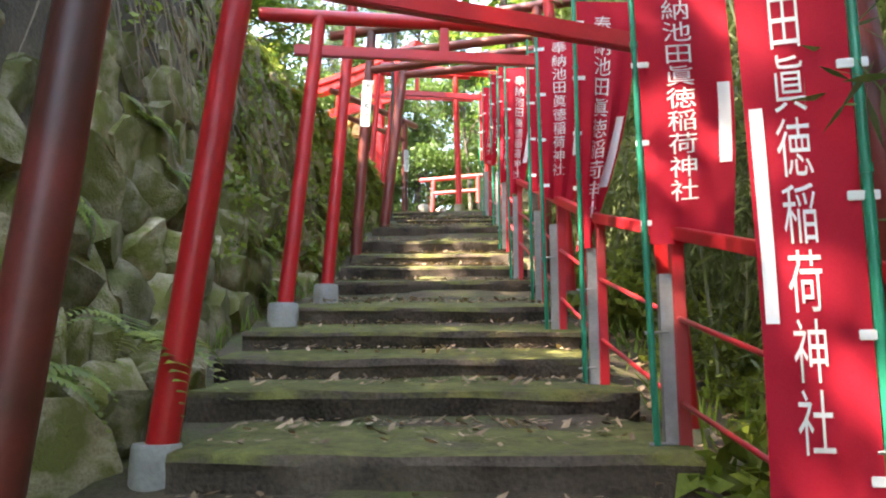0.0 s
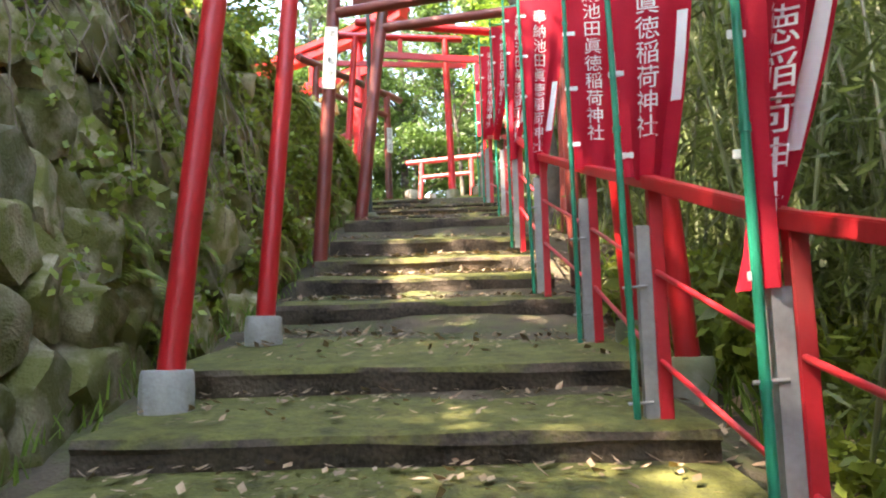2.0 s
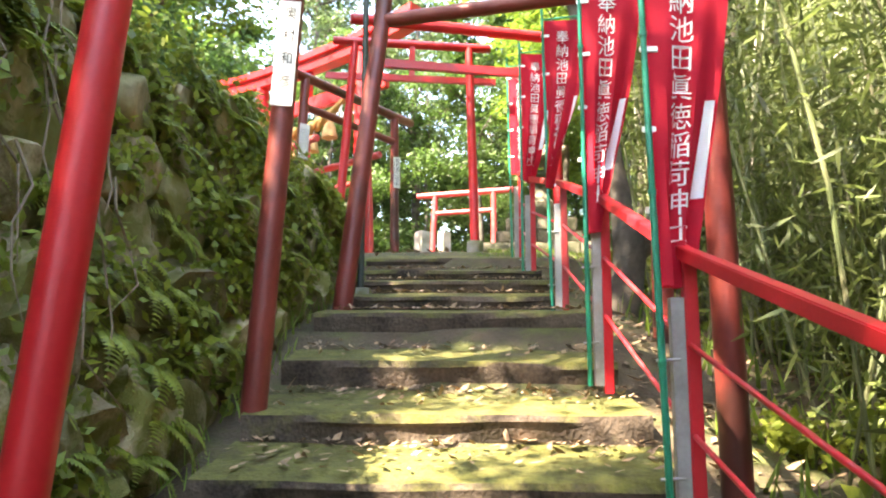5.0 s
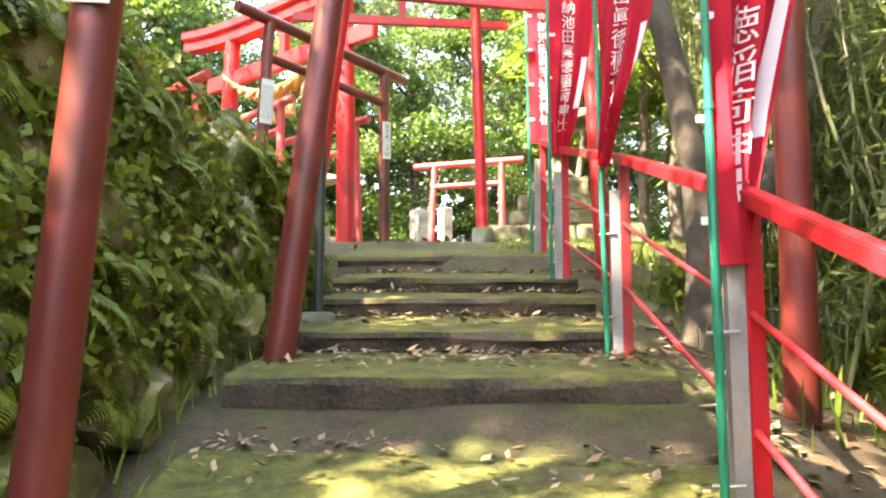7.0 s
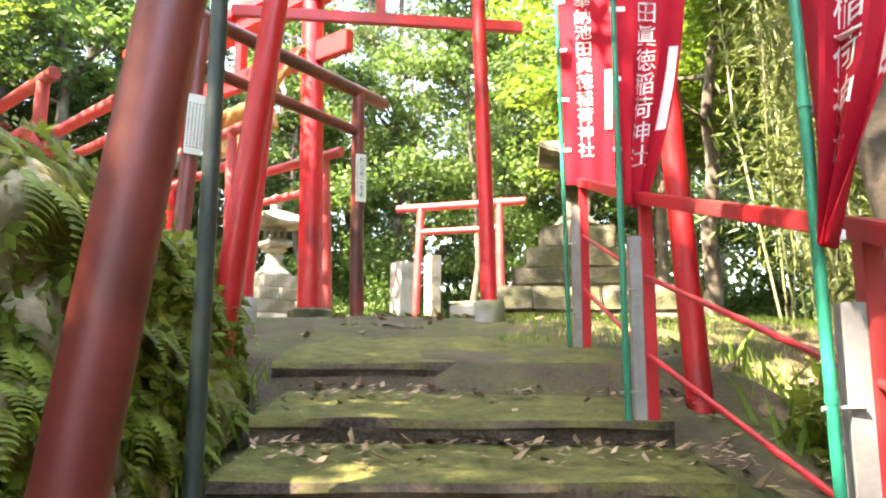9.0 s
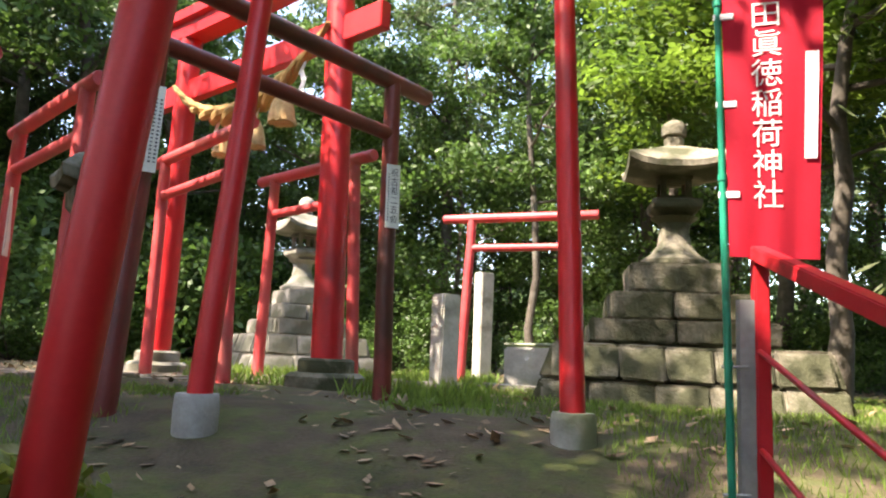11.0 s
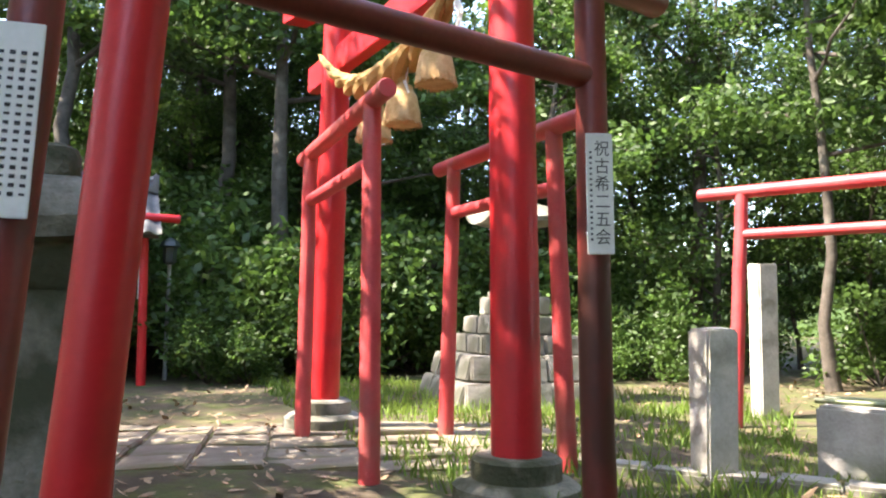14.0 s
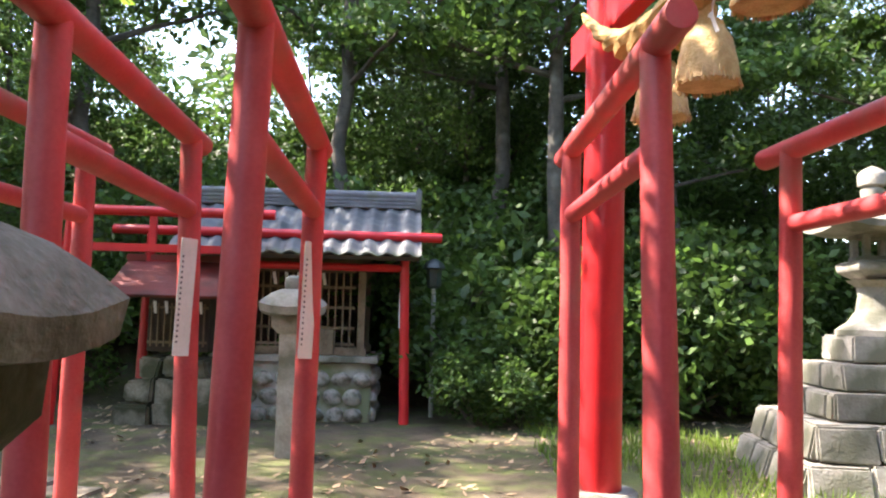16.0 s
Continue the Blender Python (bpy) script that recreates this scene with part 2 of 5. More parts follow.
def leaves(n, centres, radii, size, rng, aspect=0.5, droop=0.3, flat=0.0, mat=None, name="leaf_mass"):
    """Many single leaves scattered in clumps: each leaf a folded four-cornered blade."""
    k = len(centres)
    idx = rng.integers(0, k, n)
    d = rng.normal(size=(n, 3))
    d /= np.linalg.norm(d, axis=1)[:, None]
    rad = rng.random(n) ** 0.45
    c = np.asarray(centres)[idx] + d * rad[:, None] * np.asarray(radii)[idx]
    way = rng.normal(size=(n, 3)); way[:, 2] = way[:, 2] * (1 - flat) - droop
    way /= np.linalg.norm(way, axis=1)[:, None]
    side = np.cross(way, rng.normal(size=(n, 3)) * np.array([1, 1, 1 - flat * 0.8]) + np.array([0, 0, flat * 2]))
    side /= np.linalg.norm(side, axis=1)[:, None] + 1e-9
    s = size * rng.uniform(0.6, 1.4, n)[:, None]
    v = np.empty((n, 4, 3))
    v[:, 0], v[:, 2] = c, c + way * s
    v[:, 1], v[:, 3] = c + way * s * 0.45 + side * s * aspect * 0.5, c + way * s * 0.45 - side * s * aspect * 0.5
    f = np.arange(n * 4).reshape(n, 4)
    me = bpy.data.meshes.new(name)
    me.vertices.add(n * 4); me.vertices.foreach_set("co", v.ravel())
    me.loops.add(n * 4); me.loops.foreach_set("vertex_index", f.ravel())
    me.polygons.add(n); me.polygons.foreach_set("loop_start", np.arange(0, n * 4, 4))
    me.update(); me.validate()
    me.materials.append(mat)
    return me

# ---- the plan ----
U = 1.15    # metres to a unit of the plan below
def g(*v): return tuple(c * U for c in v)
# front edge, height of the edge, height of the riser's foot
STEPS = [(-1.6, -0.90, -1.05), (-1.1, -0.72, -0.87), (-0.6, -0.54, -0.69), (-0.1, -0.36, -0.51), (0.4, -0.2, -0.33), (0.9, -0.03, -0.17), (1.4, 0.14, 0.0), (2.1, 0.395, 0.27), (2.8, 0.545, 0.43),
         (3.40, 0.67, 0.57), (3.80, 0.81, 0.72), (4.42, 0.98, 0.88), (5.85, 1.29, 1.14), (6.45, 1.48, 1.35), (6.95, 1.66, 1.55), (7.48, 1.87, 1.74),
         (8.08, 2.14, 1.97), (8.75, 2.29, 2.20), (9.35, 2.46, 2.37), (9.80, 2.59, 2.51), (10.45, 2.78, 2.68)]
def slope(y):
    """Height of the stair line, in plan units, at y."""
    ys = [s[0] for s in STEPS] + [12.0, 13.0]
    zs = [s[1] for s in STEPS] + [3.02, 3.09]
    return float(np.interp(y, ys, zs))
def wall_x(y): return float(np.interp(y, (-3, 2, 6, 8.3, 9.6, 10.6), (-1.05, -0.92, -0.88, -0.80, -0.74, -0.88)))
def step_left(y): return float(np.interp(y, (2.1, 2.8, 3.4), (-0.35, -0.56, wall_x(3.4) + 0.24))) if y < 3.4 else wall_x(y) + 0.24
def wall_top(y): return float(np.interp(y, (8.6, 10.3), (3.28, 2.98)))
def smooth(a, b, v):
    t = min(1, max(0, (v - a) / (b - a)))
    return t * t * (3 - 2 * t)
def ground(x, y):
    """Height of the ground in metres at a place in metres."""
    x, y = x / U, y / U
    s = slope(y) if y > -3 else slope(-3) + (y + 3) * 0.05
    plaza = 3.09
    if x > 0:
        bank = s - 0.10 - 0.28 * max(0, x - 1.0) * (1 - smooth(10, 13, y))
        z = bank if y < 10.4 else s + (bank - s) * smooth(1.0, 1.8, x)
    else:
        up = smooth(0.05, 0.40, wall_x(y) - x)
        z = s - 0.12 * (1 - smooth(10.3, 10.6, y)) + (wall_top(y) + 0.02 - s) * up * (1 - smooth(10.2, 11.6, y))
    z += (plaza - z) * smooth(11.0, 12.6, y)
    hill = max(0.0, (-x * 0.80 + y * 0.60) - 17.6) * smooth(-3.5, -6.5, x)
    z += min(3.2, hill * 0.42) * smooth(8, 12, y - x * 0.7)
    z += max(0, -x - 12) * 0.25
    z += 0.035 * noise.noise((x * 0.9, y * 0.9, 0)) + 0.012 * noise.noise((x * 4, y * 4, 3))
    return z * U

# ---- ground ----
def build_ground():
    xs = sorted(set([-400, -150, -70, -45, -34] + [round(-28 + i * 0.5, 3) for i in range(40)] + [round(-8 + i * 0.16, 3) for i in range(76)] + [round(4.16 + i * 0.5, 3) for i in range(40)] + [26, 34, 60, 150, 400]))
    ys = sorted(set([-400, -120, -40, -20, -12, -8] + [round(-6 + i * 0.25, 3) for i in range(56)] + [round(8 + i * 0.18, 3) for i in range(90)] + [round(24.5 + i * 0.6, 3) for i in range(25)] + [42, 60, 150, 400]))
    verts = [(x, y, ground(x, y)) for y in ys for x in xs]
    w = len(xs)
    faces = [(j * w + i, j * w + i + 1, (j + 1) * w + i + 1, (j + 1) * w + i) for j in range(len(ys) - 1) for i in range(w - 1)]
    me = raw_mesh("ground", verts, faces, GROUND)
    me.polygons.foreach_set("use_smooth", [True] * len(me.polygons))
    tagged(new("ground", me), "brown leaf-strewn forest soil with patches of moss and grass", "ground", kind="structure")
build_ground()

# ---- stairs ----
def build_stairs():
    st = thing("stairs", *g(0.2, 4, slope(4)), "moss-covered concrete steps with dark damp risers", "stairs", kind="structure")
    inv = st.matrix_world.inverted()
    for i, (y, z, f) in enumerate(STEPS):
        y1 = STEPS[i + 1][0] if i + 1 < len(STEPS) else 11.3
        z1 = STEPS[i + 1][2] if i + 1 < len(STEPS) else 2.93
        xl, xr = step_left(y), float(np.interp(y, (2, 4, 7, 10.5), (1.16, 1.10, 0.98, 0.80)))
        bm = bmesh.new()
        nx, prof = 26, [(y + 0.012, f - 0.25), (y + 0.008, (z + f) / 2), (y - 0.004, z - 0.035), (y + 0.008, z - 0.008), (y + 0.04, z)] + [(y + 0.04 + (y1 + 0.06 - y - 0.04) * k / 5, z + (z1 - z) * k / 5) for k in range(1, 6)] + [(y1 + 0.06, f - 0.25)]
        rows = []
        for k in range(nx + 1):
            x = xl + (xr - xl) * k / nx
            rows.append([bm.verts.new(g(x, yy + 0.018 * noise.noise((x * 3, i * 7, q)), zz + 0.012 * noise.noise((x * 2.5, i * 5 + 1.3, q * 0.7)))) for q, (yy, zz) in enumerate(prof)])
        for a, b in zip(rows, rows[1:]):
            for q in range(len(prof) - 1):
                bm.faces.new((a[q], b[q], b[q + 1], a[q + 1]))
        bm.faces.new(rows[0]); bm.faces.new(rows[-1][::-1])
        bm.transform(inv)
        part("step", bm, STEPMAT, st)
build_stairs()

# ---- retaining wall of boulders ----
def boulder(seed, n=3):
    """A rough broken stone with flat faces and worn edges."""
    bm = bmesh.new()
    bmesh.ops.create_icosphere(bm, subdivisions=n, radius=0.5)
    rr = random.Random(seed + 40)
    cuts = [(Vector((1, rr.gauss(0, 0.22), rr.gauss(0, 0.22))).normalized(), rr.uniform(0.26, 0.34))]
    for k in range(5):
        a = k * 1.257 + rr.uniform(-0.35, 0.35)
        cuts.append((Vector((rr.uniform(-0.1, 0.35), math.cos(a), math.sin(a))).normalized(), rr.uniform(0.30, 0.42)))
    cuts += [(Vector((rr.uniform(0.4, 1), rr.gauss(0, 1), rr.gauss(0, 1))).normalized(), rr.uniform(0.33, 0.42)) for _ in range(4)]
    for v in bm.verts:
        c = v.co * 1.25
        for _ in range(2):
            for n_, d_ in cuts: c = c - n_ * max(0.0, c.dot(n_) - d_)
        v.co = c * 1.28 * (1 + 0.10 * noise.noise(c * 2.6 + Vector((seed * 2.3, 0, 4)))) + Vector([0.045 * noise.noise(c * 6 + Vector((seed, k, 0))) for k in range(3)])
    return mesh_of(bm, "stone", WALLSTONE)
def build_wall():
    rng = random.Random(3)
    w = thing("wall_west", *g(-1.1, 4, 1), "old dry-stone retaining wall of rough mossy boulders", "stone wall", kind="structure")
    inv = w.matrix_world.inverted()
    bm = bmesh.new()
    cols = []
    for k in range(60):
        y = -3 + k * 13.5 / 59
        z0, z1 = slope(y) - 0.4, wall_top(y)
        cols.append([bm.verts.new(g(wall_x(y) - 0.06 - 0.24 * max(0, z - slope(y)), y, z)) for z in [z0 + (z1 - z0) * q / 6 for q in range(7)]] + [bm.verts.new(g(wall_x(y) - 2.2, y, wall_top(y) - 0.04))])
    for a, b in zip(cols, cols[1:]):
        for q in range(7): bm.faces.new((a[q], a[q + 1], b[q + 1], b[q]))
    bm.transform(inv)
    part("earth_core", bm, SOIL, w, "dark damp earth between the stones")
    kinds = [boulder(i) for i in range(14)]
    far = []
    n = 0
    z = -1.2
    row = 0
    while z < 3.25:
        hgt = 0.215 if row % 3 else 0.27
        y = -2.6 + 0.17 * (row % 2)
        while y < 10.35:
            wid = rng.uniform(0.15, 0.36)
            zz = z + rng.uniform(-0.05, 0.05)
            if slope(y) - 0.12 < zz < wall_top(y) - 0.02:
                sc = Matrix.Diagonal((0.34 * U, wid * 1.36 * U, hgt * 1.42 * U, 1))
                m = Matrix.Translation(g(wall_x(y) - 0.03 - 0.24 * (zz - slope(y)) + rng.uniform(-0.05, 0.05), y + wid / 2, zz)) @ pose(0, 0, 0, rng.uniform(-30, 30), rng.uniform(-4, 12), rng.uniform(-12, 12)) @ sc
                if 1.6 < y and zz < 2.55 and n < 300:
                    ob = part("stone", rng.choice(kinds), None, w)
                    ob.matrix_local = inv @ m
                    n += 1
                else:
                    far.append((rng.choice(kinds), inv @ m))
            y += wid
        z += hgt
        row += 1
    vs, fs = [], []
    for me, m in far:
        k = len(vs)
        vs += [tuple(m @ v.co) for v in me.vertices]
        fs += [tuple(k + i for i in p.vertices) for p in me.polygons]
    me = raw_mesh("upper_stones", vs, fs, WALLSTONE)
    me.polygons.foreach_set("use_smooth", [True] * len(me.polygons))
    tagged(part("upper_stones", me, None, w), kind="stuff")
build_wall()

def rock(x, y, z, size, seed):
    """A loose stone at the end of the steps."""
    me = boulder(seed)
    ob = new("rock", me)
    ob.matrix_world = Matrix.Translation(g(x, y, z)) @ pose(0, 0, 0, seed * 37, -60, seed * 51) @ Matrix.Diagonal((size, size * 1.2, size * 0.9, 1))
    tagged(ob, "pale broken stone lying at the end of the steps", "rock", "loose stones beside the steps")
for k, (x, y, z, size) in enumerate(((-0.66, 2.85, 0.56, 0.28), (-0.82, 2.62, 0.50, 0.36), (-0.76, 3.18, 0.66, 0.30), (-0.66, 2.5, 0.44, 0.22), (-0.78, 2.2, 0.36, 0.34))): rock(x, y, z, size, k + 20)

# ---- shrine gates ----
def torii(name_label, left, right, r, h_nuki, h_top, lean, mat, over=0.28, block=None, square_nuki=False, strut=False, tip_r=None, group="shrine gates over the path", nuki_over=0.0):
    """A gate: two leaning legs, a tie beam and a top beam. Feet in plan units; heights of the beams above the higher foot, in plan units;
    lean: how far each leg goes east and north for a metre upwards."""
    l, rgt = Vector(g(*left)), Vector(g(*right))
    base = Vector(((l.x + rgt.x) / 2, (l.y + rgt.y) / 2, min(l.z, rgt.z)))
    t = thing("torii", *base, name_label, "torii gate", group)
    inv = Matrix.Translation(-base)
    zb = max(l.z, rgt.z)
    def leg_at(foot, k, z): return Vector((foot.x + lean[k][0] * (z - foot.z), foot.y + lean[k][1] * (z - foot.z), z))
    z1, z2 = zb + h_nuki * U, zb + h_top * U
    for k, foot in enumerate((l, rgt)):
        bm = bmesh.new()
        pts = [leg_at(foot, k, foot.z - 0.05 + (z2 - foot.z + 0.05) * q / 6) for q in range(7)]
        chain(bm, [p + Vector((noise.noise((q * 1.7, foot.x * 3, k)), noise.noise((q * 1.7, foot.y * 3, k + 5)), 0)) * r * 0.10 for q, p in enumerate(pts)], [r * (1.02 - 0.02 * q) for q in range(7)], 20)
        bm.transform(inv); part("leg", bm, mat, t)
        if block:
            bw, bh = block
            bm = lathe([(bw * 0.5, -0.12), (bw * 0.51, bh * 0.5), (bw * 0.49, bh - 0.012), (bw * 0.46, bh)], 20)
            bm.transform(Matrix.Translation(foot)); bm.transform(inv)
            part("footing", bm, CONCRETE, t, "round grey concrete footing")
    a, b = leg_at(l, 0, z1), leg_at(rgt, 1, z1)
    ax = (b - a).normalized(); q = math.atan2(ax.y, ax.x)
    bm = bmesh.new()
    if square_nuki:
        box(bm, (a + b) / 2, ((b - a).length + 2 * nuki_over, r * 0.9, r * 1.5), 0.006, Matrix.Rotation(q, 4, "Z"))
    else:
        tube(bm, a - ax * nuki_over, b + ax * nuki_over, r * 0.78, seg=18)
    bm.transform(inv); part("tie_beam", bm, mat, t)
    a2, b2 = leg_at(l, 0, z2), leg_at(rgt, 1, z2)
    ax = (b2 - a2).normalized()
    tr = tip_r or r * 0.95
    bm = chain(bmesh.new(), [a2 - ax * over, a2 - ax * (over - 0.012), a2, (a2 + b2) / 2, b2, b2 + ax * (over - 0.012), b2 + ax * over], [tr * k for k in (0.9, 1, 1, 1, 1, 1, 0.9)], 20)
    bm.transform(inv); part("top_beam", bm, mat, t)
    if strut:
        bm = bmesh.new()
        box(bm, ((a + b) / 2 + (a2 + b2) / 2) / 2, (r * 1.3, r * 0.8, z2 - z1 - r), 0.005, Matrix.Rotation(q, 4, "Z"))
        bm.transform(inv); part("strut", bm, mat, t)
    return t

VER = "bright vermilion painted wooden shrine gate with leaning legs"
OXI = "dull oxide-red painted log shrine gate"
# over the stairs, from the bottom up
torii(OXI, (-0.50, 1.485, -0.05), (1.74, 1.95, 0.0), 0.072, 1.75, 2.1, ((0.103, 0), (-0.1, 0)), BROWN)
torii(VER, (-0.418, 2.2, 0.27), (1.309, 2.795, 0.27), 0.055, 1.62, 1.95, ((0.121, 0), (-0.067, 0)), RED, block=(0.17, 0.16), square_nuki=True)
torii(VER, (-0.554, 4.206, 0.86), (1.247, 4.528, 0.86), 0.052, 1.675, 1.90, ((0.076, 0.058), (-0.068, 0.013)), RED, over=0.42, block=(0.2, 0.14), square_nuki=True, strut=True, nuki_over=0.15)
torii(VER, (-0.517, 5.271, 1.06), (1.212, 5.243, 1.0), 0.052, 2.42, 2.75, ((0.052, 0.071), (-0.046, 0.025)), RED, block=(0.2, 0.16), square_nuki=True)
torii(OXI, (-0.579, 7.03, 1.66), (1.178, 6.632, 1.45), 0.060, 1.86, 2.28, ((0.051, 0.019), (-0.015, -0.01)), BROWN, over=0.52)
torii(OXI, (-0.479, 8.463, 2.16), (1.345, 8.2, 1.75), 0.068, 1.91, 2.22, ((0.099, 0.075), (0.012, 0)), BROWN, over=0.35)
torii(VER, (-0.75, 10.09, 2.62), (1.062, 10.244, 2.50), 0.058, 1.78, 2.15, ((0.119, -0.018), (-0.033, 0.079)), RED, block=(0.2, 0.1), square_nuki=True)
torii(VER, (-1.127, 11.758, 3.05), (0.335, 11.81, 3.04), 0.056, 1.94, 2.35, ((0.062, 0.036), (-0.028, 0.10)), RED, block=(0.2, 0.13), square_nuki=True, strut=True, nuki_over=0.33)
# in the court
torii(OXI, (-1.602, 11.932, 3.05), (-0.681, 13.516, 3.05), 0.066, 1.69, 2.04, ((0.012, 0.075), (-0.012, -0.026)), BROWN, over=0.42)
COURT = "gates in the shrine court"
FADE = "faded red painted log shrine gate"
torii(FADE, (-3.118, 15.42, 3.07), (-1.991, 14.324, 3.05), 0.062, 1.64, 1.975, ((0.009, -0.011), (-0.033, 0.03)), PINK, over=0.30, group=COURT)
torii(FADE, (-2.25, 15.885, 3.09), (-1.181, 15.078, 3.04), 0.062, 1.56, 1.91, ((0.022, -0.004), (-0.045, 0.004)), PINK, over=0.30, group=COURT)
torii(FADE, (-3.91, 14.40, 3.07), (-2.717, 13.327, 3.07), 0.064, 1.60, 1.93, ((0.051, -0.024), (0.014, 0.015)), PINK, over=0.25, group=COURT)
torii(FADE, (-4.213, 13.98, 3.07), (-3.125, 12.978, 3.07), 0.064, 1.59, 1.945, ((-0.017, -0.023), (-0.01, 0)), PINK, over=0.25, group=COURT)
torii(FADE, (-5.05, 13.75, 3.07), (-3.75, 12.5, 3.07), 0.064, 1.6, 1.98, ((0.02, -0.01), (0, 0)), PINK, over=0.25, group=COURT)
torii("old red log gate beside the stone trough", (-0.427, 17.319, 3.07), (0.709, 17.0, 3.07), 0.062, 1.52, 1.86, ((0.044, 0), (-0.01, 0)), PINK, over=0.40, group=COURT)
torii("small red gate in front of the tiled shrine", (-8.55, 15.6, 3.07), (-6.78, 17.62, 3.07), 0.060, 1.62, 1.95, ((0.015, 0.015), (-0.015, -0.015)), RED, over=0.45, group=COURT)
torii("small red gate before the red-roofed shrine", (-8.63, 14.78, 3.07), (-7.5, 16.1, 3.07), 0.060, 1.72, 2.08, ((0.03, 0.035), (-0.03, -0.035)), RED, over=0.45, strut=True, square_nuki=True, nuki_over=0.2, group=COURT)

def great_torii():
    l, r = Vector(g(-3.195, 15.80, 3.07)), Vector(g(-1.215, 14.27, 3.07))
    mid = (l + r) / 2
    t = thing("great_torii", *mid, "tall vermilion shrine gate on round stone bases", "torii gate", COURT)
    inv = Matrix.Translation(-mid)
    ax = (r - l).normalized(); q = math.atan2(ax.y, ax.x)
    H = 3.28 * U
    for p, s in ((l, 1), (r, -1)):
        bm = lathe([(0.31, -0.05), (0.33, 0.03), (0.33, 0.12), (0.29, 0.15), (0.235, 0.155), (0.235, 0.25), (0.21, 0.27)], 28)
        bm.transform(Matrix.Translation(p)); bm.transform(inv)
        part("stone_base", bm, STONE if s > 0 else DARKSTONE, t, "round two-stepped granite base")
        bm = tube(bmesh.new(), p + Vector((0, 0, 0.26)), p + ax * s * 0.03 * H + Vector((0, 0, H)), 0.132, 0.12, 32)
        bm.transform(inv); part("column", bm, RED, t)
    c = mid + Vector((0, 0, 2.74 * U))
    bm = boxed(c, ((r - l).length + 1.0, 0.11, 0.24), 0.008, Matrix.Rotation(q, 4, "Z")); bm.transform(inv)
    part("tie_beam", bm, RED, t)
    bm = bmesh.new()
    n = 24; rows = []
    half = (r - l).length / 2 + 1.15
    for k in range(n + 1):
        u = -half + 2 * half * k / n
        lift = 0.16 * (abs(u) / half) ** 3
        ring = []
        for w, z in ((-0.12, 0), (0.12, 0), (0.12, 0.17), (0.18, 0.19), (0.18, 0.30), (-0.18, 0.30), (-0.18, 0.19), (-0.12, 0.17)):
            p = mid + ax * u + Vector((-ax.y, ax.x, 0)) * w + Vector((0, 0, H - 0.02 + z + lift))
            ring.append(bm.verts.new(inv @ p))
        rows.append(ring)
    for a, b in zip(rows, rows[1:]):
        for k in range(8): bm.faces.new((a[k], a[(k + 1) % 8], b[(k + 1) % 8], b[k]))
    bm.faces.new(rows[0][::-1]); bm.faces.new(rows[-1])
    part("top_beam", bm, RED, t)
    bm = boxed(mid + Vector((0, 0, 3.06 * U)), (0.14, 0.10, 0.55), 0.006, Matrix.Rotation(q, 4, "Z")); bm.transform(inv)
    part("strut", bm, RED, t)
    return l, r, ax
KL, KR, KAX = great_torii()

# ---- handrail with banners ----
POSTS = [(1.32, 1.36, -0.03), (1.13, 2.3, 0.22), (1.05, 3.2, 0.44), (0.97, 3.94, 0.68), (0.985, 5.05, 0.98), (0.905, 6.22, 1.34), (0.86, 7.33, 1.76), (0.845, 8.66, 2.16), (0.75, 9.84, 2.49), (0.73, 10.95, 2.83)]
RAIL_H = 0.83 * U
def build_rail():
    rail = thing("handrail", *g(*POSTS[0]), "red-painted handrail of square bars on steel channel posts", "handrail")
    inv = rail.matrix_world.inverted()
    tops = [Vector(g(*p)) + Vector((0.02, 0, RAIL_H)) for p in POSTS]
    for p in POSTS:
        b = Vector(g(*p))
        bm = boxed(b + Vector((0.03, 0, RAIL_H / 2 - 0.03)), (0.045, 0.05, RAIL_H + 0.02), 0.004); bm.transform(inv)
        part("red_post", bm, RAILRED, rail)
        hh = RAIL_H * 0.84
        bm = bmesh.new()
        outline = ((-0.039, 0.022), (-0.039, -0.02), (0.006, -0.02), (0.006, 0.022), (0.001, 0.022), (0.001, -0.015), (-0.034, -0.015), (-0.034, 0.022))
        ends = [[bm.verts.new(b + Vector((u, v, zz))) for u, v in outline] for zz in (0, hh)]
        for q in range(8): bm.faces.new((ends[0][q], ends[0][(q + 1) % 8], ends[1][(q + 1) % 8], ends[1][q]))
        bm.faces.new(ends[0][::-1]); bm.faces.new(ends[1])
        bm.transform(inv); part("steel_post", bm, STEEL, rail, "bare galvanised steel channel bolted to the post")
    for a, b in zip(tops, tops[1:]):
        d = b - a
        q = d.to_track_quat("Y", "Z").to_matrix().to_4x4()
        bm = boxed((a + b) / 2, (0.05, d.length + 0.03, 0.045), 0.004, q); bm.transform(inv)
        part("top_rail", bm, RAILRED, rail)
        for k in (0.68, 0.37):
            bm = tube(bmesh.new(), a - Vector((0, 0, RAIL_H * (1 - k))), b - Vector((0, 0, RAIL_H * (1 - k))), 0.0095, seg=10); bm.transform(inv)
            part("lower_rail", bm, RAILRED, rail)
build_rail()

